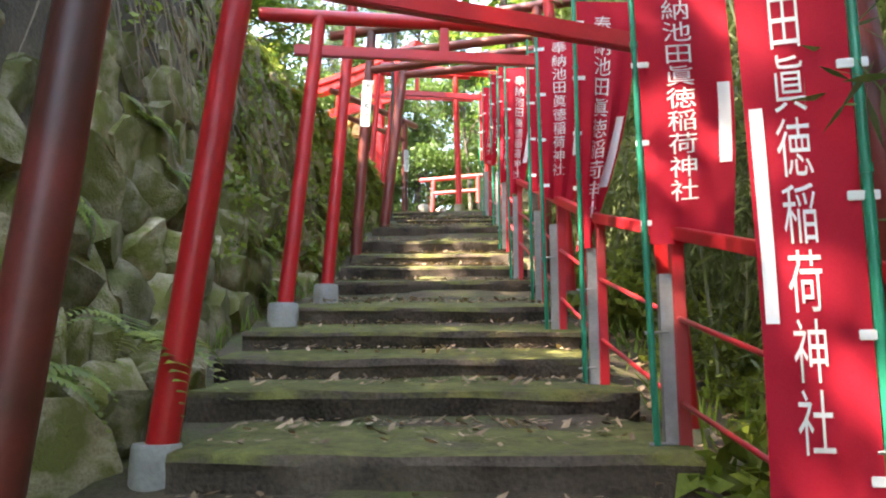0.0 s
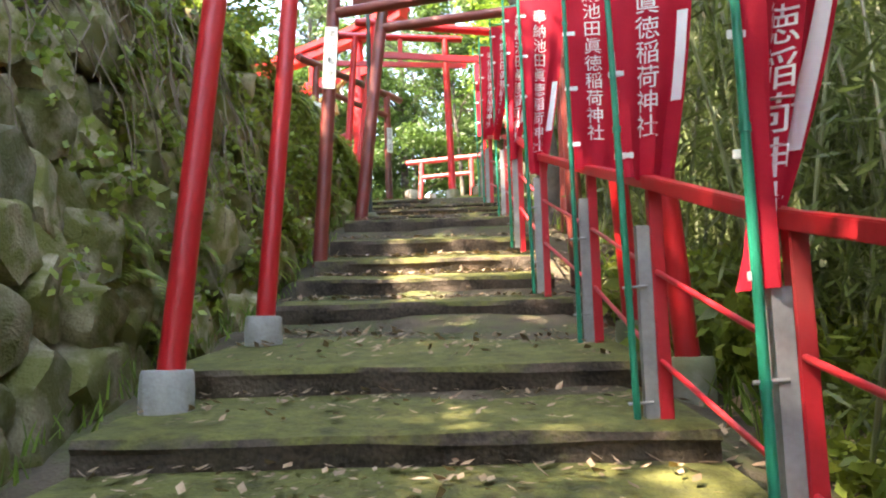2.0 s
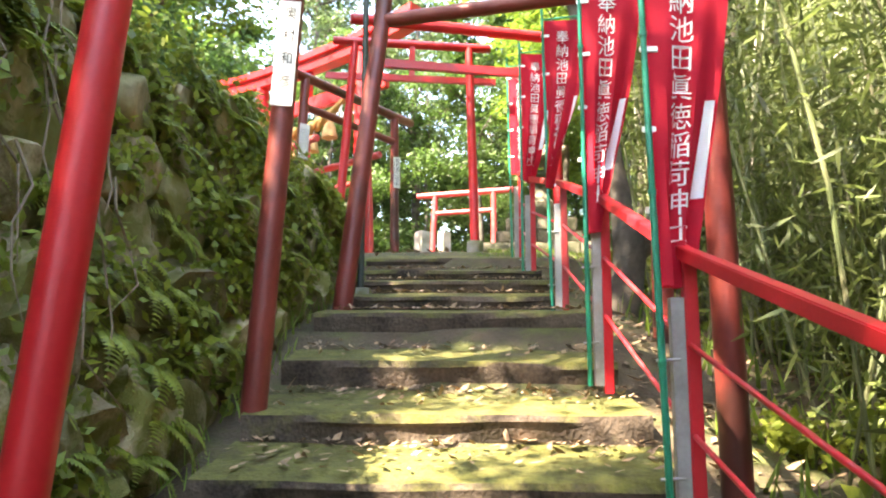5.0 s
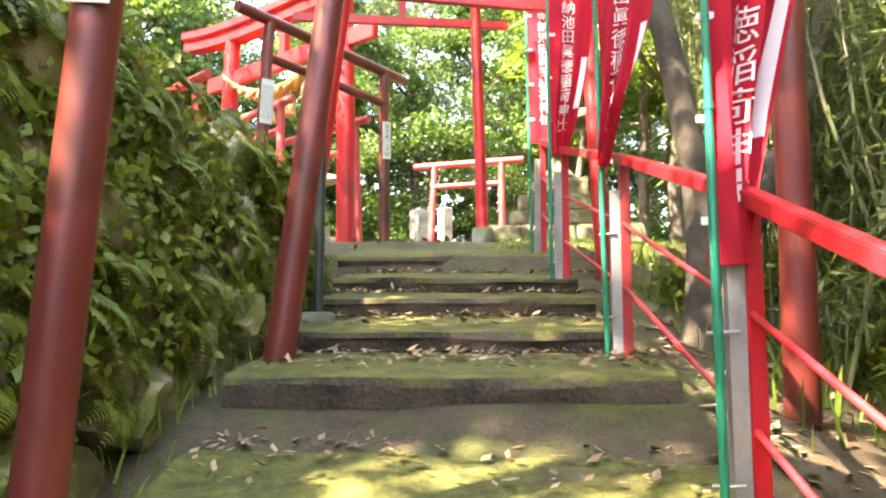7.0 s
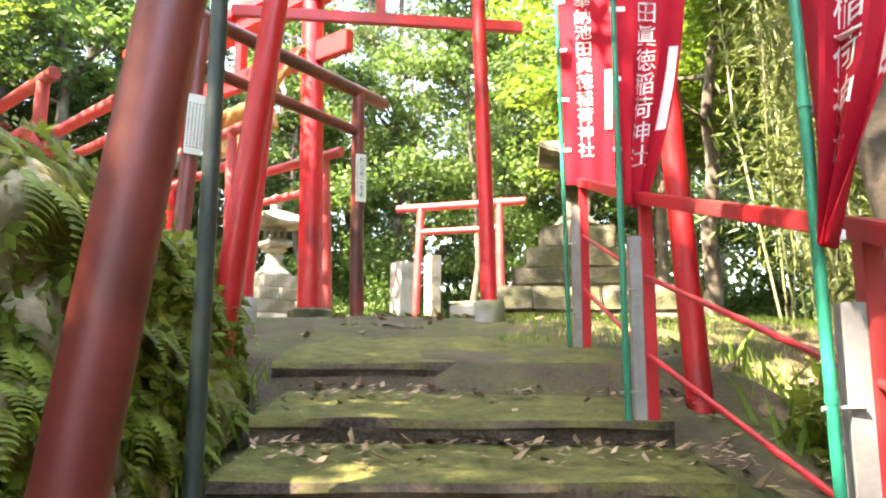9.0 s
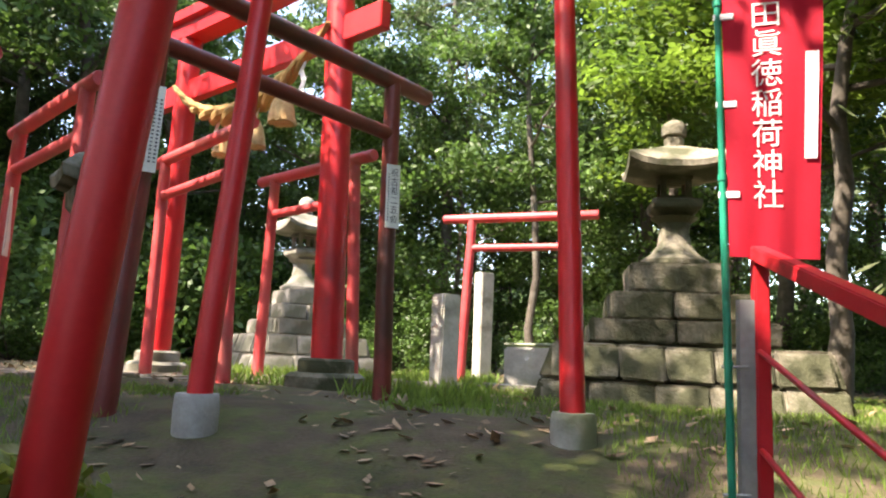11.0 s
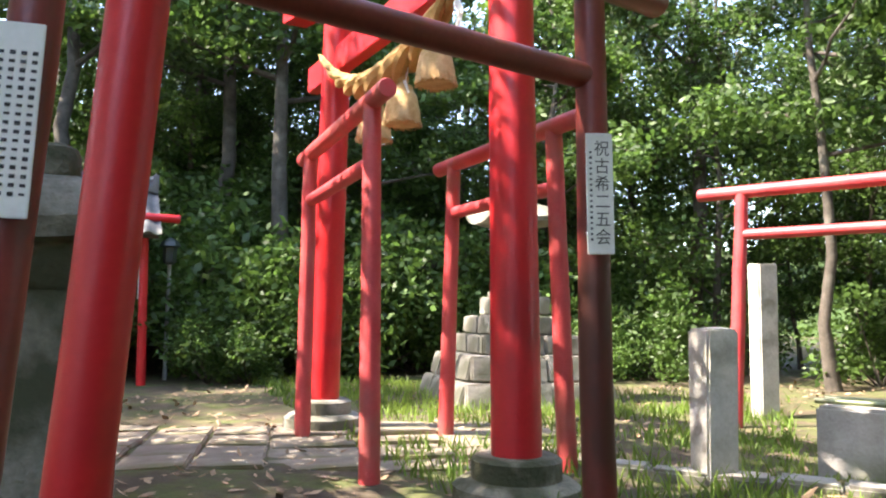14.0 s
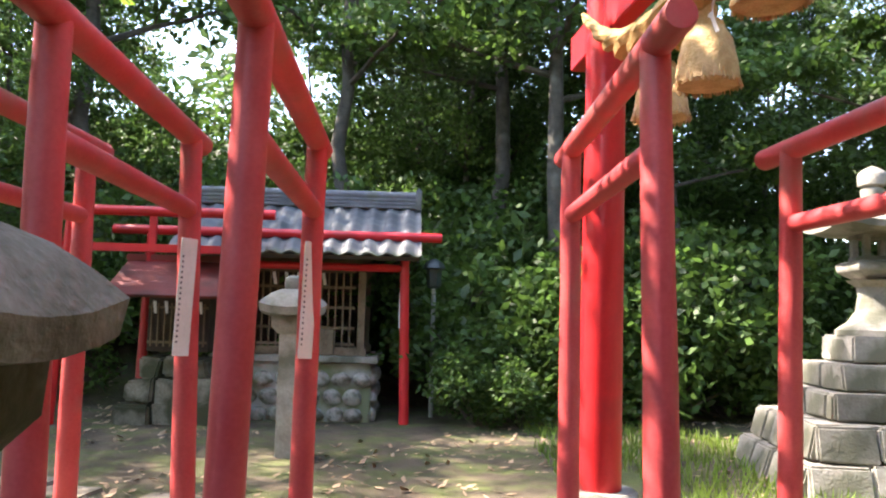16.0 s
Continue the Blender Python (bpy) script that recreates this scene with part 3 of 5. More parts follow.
def glyphs(text, size, mat_name="glyph"):
    """Flat outlines of a line of writing set downwards, as lists of corners and faces, its top at 0."""
    verts, faces, y = [], [], 0.0
    for ch in text:
        cu = bpy.data.curves.new(mat_name, "FONT")
        cu.body, cu.size, cu.align_x, cu.resolution_u = ch, size, "CENTER", 2
        ob = new(mat_name, cu)
        bpy.context.view_layer.update()
        me = ob.evaluated_get(bpy.context.evaluated_depsgraph_get()).to_mesh()
        n = len(verts)
        verts += [(v.co.x, v.co.y + y - size * 0.85) for v in me.vertices]
        faces += [tuple(n + i for i in p.vertices) for p in me.polygons]
        bpy.data.objects.remove(ob); bpy.data.curves.remove(cu)
        y -= size * 1.02
    return verts, faces
BANNER_TEXT = glyphs("奉納池田眞徳稲荷神社", 0.118)

def banner(x, y, z, pole_h, w, top, length, twist, seed, rz, gather, label, lean=0.0, side=1):
    """A banner on a green pole. twist: turns over its length in degrees; gather: how far its foot is drawn in to the pole."""
    rng = random.Random(seed)
    t = thing("banner", x, y, z, label, "banner", "banners along the handrail", rz=rz)
    bm = bmesh.new()
    tube(bm, (0, 0, 0), (lean * 0.5, 0, pole_h * 0.5), 0.0125, 0.0125, 10); tube(bm, (lean * 0.5, 0, pole_h * 0.5), (lean, 0, pole_h), 0.0115, 0.010, 10)
    for k in (0.26, 0.52, 0.78):
        tube(bm, (lean * k, 0, pole_h * k), (lean * k, 0, pole_h * k + 0.02), 0.0145, seg=10)
    part("pole", bm, GREENPOLE, t, "green plastic-coated pole")
    for zz in (0.22, 0.62):
        bm = tube(bmesh.new(), (-0.03, 0, RAIL_H * zz), (0.05, 0.0, RAIL_H * zz + 0.004), 0.006, seg=6)
        part("wire_tie", bm, STEEL, t)
    bm = tube(bmesh.new(), (lean, 0, top + 0.012), (lean + side * w, 0, top + 0.03), 0.007, seg=8)
    part("cross_rod", bm, GREENPOLE, t)
    def place(u, v):
        """u across from the pole (0..w), v down from the top (0..length)."""
        s = v / length
        a = radians(twist) * s * s
        narrow = 1 - gather * s ** 1.6
        uu = u * narrow
        wave = 0.018 * math.sin(s * 5 + seed) * (u / w) + 0.05 * gather * math.sin(u / w * 15 + s * 3) * s
        xx = lean * (1 - s * 0.6) + side * (0.014 + uu * math.cos(a) - wave * math.sin(a))
        return Vector((xx + 0.02 * math.sin(s * 3.1 + seed) * s * (u / w), uu * math.sin(a) + wave - 0.004, top - v * (1 - 0.05 * gather * s)))
    bm = bmesh.new()
    nu, nv = 14, 40
    grid = [[bm.verts.new(place(w * i / nu, length * j / nv)) for i in range(nu + 1)] for j in range(nv + 1)]
    for j in range(nv):
        for i in range(nu): bm.faces.new((grid[j][i], grid[j + 1][i], grid[j + 1][i + 1], grid[j][i + 1]))
    cloth = part("cloth", bm, CLOTH, t)
    vs, fs = BANNER_TEXT
    pts = []
    for px, py in vs:
        u, v = w * 0.44 + px * 0.88 * w / 0.31, 0.08 - py * (length - 0.2) / 1.24
        if side < 0: u = w - u
        if v > length * 0.985: v = length * 0.985
        p = place(u, v); q = place(u + 0.01, v); r = place(u, v + 0.01)
        nrm = (q - p).cross(r - p).normalized()
        pts.append(p - nrm * 0.003 * side)
    me = raw_mesh("writing", [tuple(p) for p in pts], fs, INK)
    wr = part("writing", me, None, cloth, "white vertical writing")
    for zz in np.arange(0.12, length, 0.30):
        p = place(0.0, zz)
        bm = boxed(p + Vector((0.005, -0.002, 0)), (0.065, 0.006, 0.022), 0.002)
        part("loop", bm, CLIP, t, "white fastening loop")
    bm = bmesh.new()
    a0, a1 = length * 0.46, length * 0.74
    cols = [[bm.verts.new(place(w * f, a0 + (a1 - a0) * k / 10) + Vector((0, -0.006, 0))) for f in (0.83, 0.96)] for k in range(11)]
    for p, q in zip(cols, cols[1:]): bm.faces.new((p[0], q[0], q[1], p[1]))
    part("donor_strip", bm, WHITE, cloth, "white name strip")
    return t

NEAT = "red cloth banner with white writing on a green pole"
WRAP = "red cloth banner twisted and gathered round its green pole"
for i, (w, top, ln, tw, ga, lb) in enumerate([(0.235, 2.15, 1.75, 8, 0.05, NEAT), (0.33, 2.0, 1.1, -10, 0.1, NEAT), (0.31, 2.1, 1.35, 70, 0.7, WRAP), (0.30, 2.05, 1.1, 35, 0.3, NEAT), (0.30, 2.1, 1.15, 20, 0.1, NEAT),
                                              (0.31, 2.1, 1.3, 50, 0.6, WRAP), (0.31, 2.15, 1.45, 80, 0.92, WRAP), (0.31, 2.2, 1.35, -50, 0.9, WRAP), (0.30, 2.15, 1.25, 40, 0.5, NEAT), (0.31, 2.15, 1.22, 10, 0.08, NEAT)]):
    px, py, pz = POSTS[i]
    banner(px * U - 0.065, py * U - 0.02, pz * U, top + 0.12, w, top, ln, tw, i, -12 + 6 * (i % 3), ga, lb, lean=-0.04 if i % 2 else -0.01, side=-1 if i == 0 else 1)

def plain_pole():
    t = thing("green_pole", *g(-0.468, 9.124, 2.34), "dark green steel pole beside the steps", "pole")
    part("shaft", tube(bmesh.new(), (0, 0, -0.05), (-0.006, 0.02, 3.2), 0.026, 0.024, 14), DARKPOLE, t)
    part("footing", boxed((0, 0, 0.0), (0.16, 0.16, 0.08), 0.01), CONCRETE, t)
plain_pole()

# ---- labels tied to gate legs ----
def leg_label(x, y, z, w, h, rz, lean, text, rows, label):
    t = thing("name_label", x, y, z, label, "label", rz=rz)
    m = pose(0, 0, 0, 0, lean, 0)
    bm = boxed((0, 0, 0), (w, 0.008, h), 0.002); bm.transform(m); part("board", bm, PAPER, t)
    if text:
        size = min(h * 0.86 / len(text), w * 0.62)
        gap = h * 0.86 / (len(text) * size)
        vs, fs = glyphs(text, size)
        me = raw_mesh("writing", [(a * 0.95 + w * 0.08, -0.0065, b - (gap - 1) * size * round(-b / (size * 1.02) - 0.5) + h * 0.44) for a, b in vs], fs, BLACK)
        part("writing", me, None, t, "black brush writing", m=m)
    rng = random.Random(int(x * 100))
    bm = bmesh.new()
    for c in range(rows):
        cx = -w * 0.38 + (w * 0.76) * c / max(1, rows - 1) if rows > 1 else -w * 0.34
        zz = h * 0.34
        while zz > -h * 0.42:
            box(bm, (cx, -0.005, zz), (w * 0.09, 0.003, h * rng.uniform(0.012, 0.022)), 0)
            zz -= h * 0.045
    if rows:
        bm.transform(m); tagged(part("small_writing", bm, BLACK, t, "columns of small black writing"), kind="stuff")
leg_label(*g(-0.497, 7.0, 3.155), 0.11, 0.54, 0, 3, "奥村和彦", 0, "pale paper label with black writing on a gate leg")
leg_label(*g(-0.662, 13.43, 4.33), 0.105, 0.465, 30, -1, "祝古希二五会", 1, "pale paper label with black writing on a gate leg")
leg_label(*g(-1.545, 11.965, 4.30), 0.13, 0.46, 33, 2, "", 5, "pale paper label covered in small writing on a gate leg")
leg_label(*g(-6.80, 17.58, 4.25), 0.09, 0.42, 40, 0, "", 1, "white name strip on a red gate leg")
leg_label(*g(-3.80, 14.33, 4.25), 0.10, 0.62, 100, 2, "", 1, "pale wooden name board on a gate leg")
leg_label(*g(-4.17, 13.91, 4.25), 0.10, 0.62, 100, 2, "", 1, "pale wooden name board on a gate leg")

# ---- rope and tassels on the great gate ----
def sacred_rope():
    mid = (KL + KR) / 2
    t = thing("sacred_rope", mid.x, mid.y, mid.z + 2.2 * U, "thick twisted straw rope with tassels hung across the great gate", "rope")
    inv = t.matrix_world.inverted()
    L = (KR - KL).length
    def at(s):
        d = (s - 0.5) * 2
        return KL + (KR - KL) * s + Vector((0, 0, (2.84 - 0.56 * (1 - d * d)) * U)) + Vector((KAX.y, -KAX.x, 0)) * 0.14
    for ph in (0, 2.094, 4.189):
        bm = bmesh.new()
        rings = []
        n = 90
        for k in range(n + 1):
            s = 0.03 + 0.94 * k / n
            thick = 0.016 + 0.064 * math.sin(math.pi * s) ** 1.5
            a = ph + s * 26
            c = at(s) + Vector((0, 0, 1)) * thick * 0.75 * math.sin(a) + Vector((KAX.y, -KAX.x, 0)) * thick * 0.75 * math.cos(a)
            d = (at(min(1, s + 0.01)) - at(s - 0.01)).normalized().to_track_quat("Z", "Y")
            rings.append([bm.verts.new(c + d @ Vector((thick * 0.8 * math.cos(q * math.pi / 4), thick * 0.8 * math.sin(q * math.pi / 4), 0))) for q in range(8)])
        for a, b in zip(rings, rings[1:]):
            for q in range(8): bm.faces.new((a[q], a[(q + 1) % 8], b[(q + 1) % 8], b[q]))
        bm.faces.new(rings[0][::-1]); bm.faces.new(rings[-1])
        bm.transform(inv); part("strand", bm, ROPE, t)
    rng = random.Random(5)
    for s in (0.44, 0.60, 0.76):
        p = at(s) - Vector((0, 0, 0.06))
        bm = lathe([(0.035, 0.0), (0.05, -0.03), (0.05, -0.07), (0.04, -0.09), (0.075, -0.12), (0.12, -0.20), (0.145, -0.32), (0.155, -0.42), (0.14, -0.425)][::-1], 26)
        bm.transform(Matrix.Translation(p) @ Matrix.Scale(0.82, 4)); bm.transform(inv); tas = part("tassel", bm, STRAW, t, "straw tassel cut straight at its foot")
        bm = bmesh.new()
        for k in range(150):
            a = rng.uniform(0, 6.283)
            r0, r1 = 0.07 + rng.uniform(-0.01, 0.01), 0.155 + rng.uniform(-0.012, 0.012)
            tube(bm, (r0 * math.cos(a), r0 * math.sin(a), -0.11), (r1 * math.cos(a + 0.05), r1 * math.sin(a + 0.05), -0.425 - rng.uniform(0, 0.02)), 0.0045, 0.004, 4)
        bm.transform(Matrix.Translation(p) @ Matrix.Scale(0.82, 4)); bm.transform(inv); tagged(part("straw", bm, STRAW, tas), kind="stuff")
    for s in (0.38, 0.62, 0.86):
        p = at(s) - Vector((0, 0, 0.05))
        bm = bmesh.new()
        z, x = 0.0, 0.0
        for k in range(4):
            x2 = x + (0.05 if k % 2 else -0.05)
            vs = [bm.verts.new(p + KAX * a + Vector((0, 0, b)) + Vector((KAX.y, -KAX.x, 0)) * (0.012 * (k % 2))) for a, b in ((x - 0.035, z), (x + 0.035, z), (x2 + 0.035, z - 0.10), (x2 - 0.035, z - 0.10))]
            bm.faces.new(vs)
            z, x = z - 0.085, x2 * 0.4
        bm.transform(inv); part("paper_streamer", bm, WHITE, t, "zigzag white paper streamer")
sacred_rope()

# ---- stone lanterns ----
def lantern_top(t, z, s, mat):
    """Middle platform, fire box, roof and finial of a stone lantern from height z, at scale s."""
    def sq(prof, name, lab="", seg=4, rot=0):
        bm = lathe([(r * s * (1.414 if seg == 4 else 1), z + h * s) for r, h in prof], seg)
        bmesh.ops.bevel(bm, geom=bm.edges[:], offset=0.006 * s, segments=1, affect="EDGES")
        part(name, bm, mat, t, lab)
    sq([(0.10, 0.0), (0.24, 0.10), (0.25, 0.18), (0.20, 0.20)], "platform")
    for a in (-1, 1):
        for b in (-1, 1): part("pillar", boxed((a * 0.125 * s, b * 0.125 * s, z + 0.32 * s), (0.06 * s, 0.06 * s, 0.25 * s), 0.006 * s), mat, t)
    part("fire_box_floor", boxed((0, 0, z + 0.215 * s), (0.33 * s, 0.33 * s, 0.05 * s), 0.006 * s), mat, t)
    part("fire_box_lid", boxed((0, 0, z + 0.43 * s), (0.33 * s, 0.33 * s, 0.05 * s), 0.006 * s), mat, t)
    # roof with upturned corners
    bm = bmesh.new()
    n = 8; rings = []
    for k, (r, h) in enumerate(((0.30, 0.44), (0.49, 0.46), (0.50, 0.52), (0.33, 0.63), (0.17, 0.74), (0.10, 0.77))):
        ring = []
        for q in range(4 * n):
            a = q / n
            c, f = int(a) % 4, a - int(a)
            cs = [(-1, -1), (1, -1), (1, 1), (-1, 1)]
            x = cs[c][0] * (1 - f) + cs[(c + 1) % 4][0] * f; y = cs[c][1] * (1 - f) + cs[(c + 1) % 4][1] * f
            lift = 0.10 * (abs(2 * f - 1) ** 3) * (1 if k in (1, 2) else 0.4 if k == 3 else 0)
            ring.append(bm.verts.new((x * r * s, y * r * s, z + (h + lift) * s)))
        rings.append(ring)
    for a, b in zip(rings, rings[1:]):
        for q in range(4 * n): bm.faces.new((a[q], a[(q + 1) % (4 * n)], b[(q + 1) % (4 * n)], b[q]))
    bm.faces.new(rings[0][::-1]); bm.faces.new(rings[-1])
    part("roof", bm, mat, t)
    part("finial", lathe([(r * s, z + h * s) for r, h in ((0.10, 0.75), (0.105, 0.86), (0.085, 0.875), (0.085, 0.89), (0.125, 0.90), (0.13, 0.98), (0.115, 1.02), (0.06, 1.06), (0.015, 1.08))], 16), mat, t)

def block_course(t, w, d, z, h, n, mat, batter=0.0, rng=random):
    """A square course of cut stones, each a block of its own round a core."""
    bm = boxed((0, 0, z + h / 2), (w - 0.12, d - 0.12, h - 0.01), 0); part("core", bm, mat, t)
    for side in range(4):
        L, off = (w, d) if side % 2 == 0 else (d, w)
        x = -L / 2
        while x < L / 2 - 0.05:
            bw = min(L / 2 - x, L / n * rng.uniform(0.75, 1.3))
            if L / 2 - x - bw < 0.12: bw = L / 2 - x
            bm = boxed((0, 0, 0), (bw - 0.012, 0.20, h - 0.012), 0.018, None, 0.012)
            if batter:
                for v in bm.verts:
                    if v.co.z < 0: v.co.y -= batter
            m = pose(0, 0, 0, 0, 0, side * 90) @ Matrix.Translation((x + bw / 2, -off / 2 + 0.095 + rng.uniform(-0.01, 0.01), z + h / 2))
            part("stone", bm, mat, t, m=m)
            x += bw

def big_lantern(x, y, z, rz, s, mat, label, courses):
    t = thing("stone_lantern", x, y, z, label, "stone lantern", "stone lanterns in the court", rz=rz)
    rng = random.Random(int(x * 10))
    zz = 0.0
    for w, d, h, n, bt in courses:
        block_course(t, w, d, zz, h, n, mat, bt, rng); zz += h
    b = lathe([(0.34 * s, zz), (0.34 * s, zz + 0.05 * s), (0.24 * s, zz + 0.12 * s), (0.17 * s, zz + 0.22 * s), (0.145 * s, zz + 0.36 * s), (0.16 * s, zz + 0.44 * s), (0.24 * s, zz + 0.50 * s)], 24)
    part("shaft", b, mat, t)
    lantern_top(t, zz + 0.48 * s, s, mat)
big_lantern(*g(1.25, 14.3, 3.0), -4, 0.80, DARKSTONE, "tall stone lantern on a stepped plinth of cut blocks", [(2.1, 1.5, 0.28, 5, 0.10), (1.95, 1.35, 0.27, 5, 0.08), (1.36, 1.0, 0.20, 2, 0), (1.08, 0.85, 0.21, 2, 0), (0.74, 0.66, 0.25, 1, 0)])
big_lantern(*g(-2.59, 18.44, 3.05), 40, 0.92, STONE, "pale stone lantern on a stepped plinth of cut blocks", [(1.75, 1.6, 0.30, 4, 0.08), (1.55, 1.4, 0.28, 4, 0.06), (1.15, 1.1, 0.22, 2, 0), (0.95, 0.9, 0.22, 2, 0), (0.66, 0.62, 0.22, 1, 0)])

def post_lantern(x, y, z, rz, s, mat, label):
    t = thing("stone_lantern", x, y, z, label, "stone lantern", "stone lanterns in the court", rz=rz)
    bm = boxed((0, 0, 0.50 * s), (0.185 * s, 0.185 * s, 1.24 * s), 0.016); part("shaft", bm, mat, t)
    bm = lathe([(r * 1.414 * s, h * s) for r, h in ((0.10, 1.09), (0.145, 1.15), (0.15, 1.24), (0.15, 1.28))], 4); part("platform", bm, mat, t)
    bm = bmesh.new()
    n, rings = 8, []
    for k, (r, h) in enumerate(((0.14, 1.235), (0.225, 1.245), (0.235, 1.31), (0.195, 1.375), (0.145, 1.43), (0.085, 1.46))):
        ring = []
        for q in range(4 * n):
            a = q / n; c, f = int(a) % 4, a - int(a)
            cs = [(-1, -1), (1, -1), (1, 1), (-1, 1)]
            xx = cs[c][0] * (1 - f) + cs[(c + 1) % 4][0] * f; yy = cs[c][1] * (1 - f) + cs[(c + 1) % 4][1] * f
            ring.append(bm.verts.new((xx * r * s, yy * r * s, (h + (0.034 * abs(2 * f - 1) ** 2 if k in (1, 2) else 0.012 * abs(2 * f - 1) if k == 3 else 0) + 0.004 * noise.noise((xx * 3, yy * 3, k))) * s)))
        rings.append(ring)
    for a, b in zip(rings, rings[1:]):
        for q in range(4 * n): bm.faces.new((a[q], a[(q + 1) % (4 * n)], b[(q + 1) % (4 * n)], b[q]))
    bm.faces.new(rings[0][::-1]); bm.faces.new(rings[-1])
    part("roof", bm, mat, t)
    part("finial", lathe([(r * s, h * s) for r, h in ((0.075, 1.45), (0.08, 1.47), (0.08, 1.535), (0.07, 1.56), (0.04, 1.575))], 18), mat, t)
post_lantern(*g(-2.05, 12.493, 3.03), 40, 1.0, DARKSTONE, "mossy stone post lantern with a broad roof")
post_lantern(*g(-5.926, 15.665, 3.02), 42, 1.07, STONE, "pale stone post lantern near the tiled shrine")

# ---- stone posts, trough, kerbs ----
def stone_post(x, y, z, w, h, rz, label):
    t = thing("stone_post", x, y, z, label, "stone post", "stone posts in the court", rz=rz)
    bm = boxed((0, 0, h / 2 - 0.1), (w, w * 0.9, h + 0.2), 0.015, None, 0.01)
    for v in bm.verts:
        if v.co.z > h * 0.9: v.co.z += 0.04 * (1 - abs(v.co.x) / w)
    part("shaft", bm, LITSTONE, t)
stone_post(*g(-0.44, 15.2, 3.06), 0.22, 0.92, 40, "granite marker post standing in the grass, whitened as if sunlit")
stone_post(*g(-0.22, 18.3, 3.06), 0.22, 1.55, 40, "tall grey granite marker post")
def trough():
    t = thing("water_trough", *g(0.48, 15.65, 3.07), "grey stone water trough with bamboo spouts", "water trough", rz=-20)
    bm = boxed((0, 0, 0.22), (0.85, 0.5, 0.46), 0.02, None, 0.01); part("basin", bm, CONCRETE, t)
    bm = bmesh.new()
    for a in (-0.18, 0.02): tube(bm, (-0.45, a, 0.48), (0.45, a, 0.49), 0.018, seg=10)
    tube(bm, (0.05, -0.1, 0.5), (0.75, 0.15, 0.62), 0.02, seg=10)
    part("bamboo_spout", bm, CULM, t, "dry bamboo pipes")
trough()

def paving():
    """Irregular slabs of the court's path."""
    t = thing("paving", *g(-3.5, 14.5, 3.09), "worn stone slabs with mossy joints, dappled with sun", "paving", kind="structure")
    inv = t.matrix_world.inverted()
    rng = random.Random(11)
    ax, ay = Vector((0.82, 0.57, 0)), Vector((-0.57, 0.82, 0))
    u = -3.6
    while u < 2.6:
        w = rng.uniform(0.35, 0.7)
        v = -0.85
        while v < 0.85:
            d = rng.uniform(0.3, 0.5)
            p = Vector(g(-3.25, 14.75, 0)) + ax * (u + w / 2) + ay * (v + d / 2)
            p.z = ground(p.x, p.y) - 0.012
            bm = boxed((0, 0, 0), (w - 0.02, d - 0.02, 0.06), 0.012, None, 0.012)
            part("slab", bm, PAVE, t, m=inv @ Matrix.Translation(p) @ Matrix.Rotation(math.atan2(ax.y, ax.x), 4, "Z"))
            v += d
        u += w
paving()
def kerb_stones():
    t = thing("kerb", *g(-0.3, 14.6, 3.08), "low mossy granite kerb along the court's path", "kerb", kind="structure")
    inv = t.matrix_world.inverted()
    for k in range(7):
        p = Vector(g(-0.9 + k * 0.30, 15.15 - k * 0.0, 3.07))
        bm = boxed((0, 0, 0.02), (0.33, 0.2, 0.14), 0.02, None, 0.012)
        part("kerbstone", bm, STONE, t, m=inv @ Matrix.Translation(p))
kerb_stones()

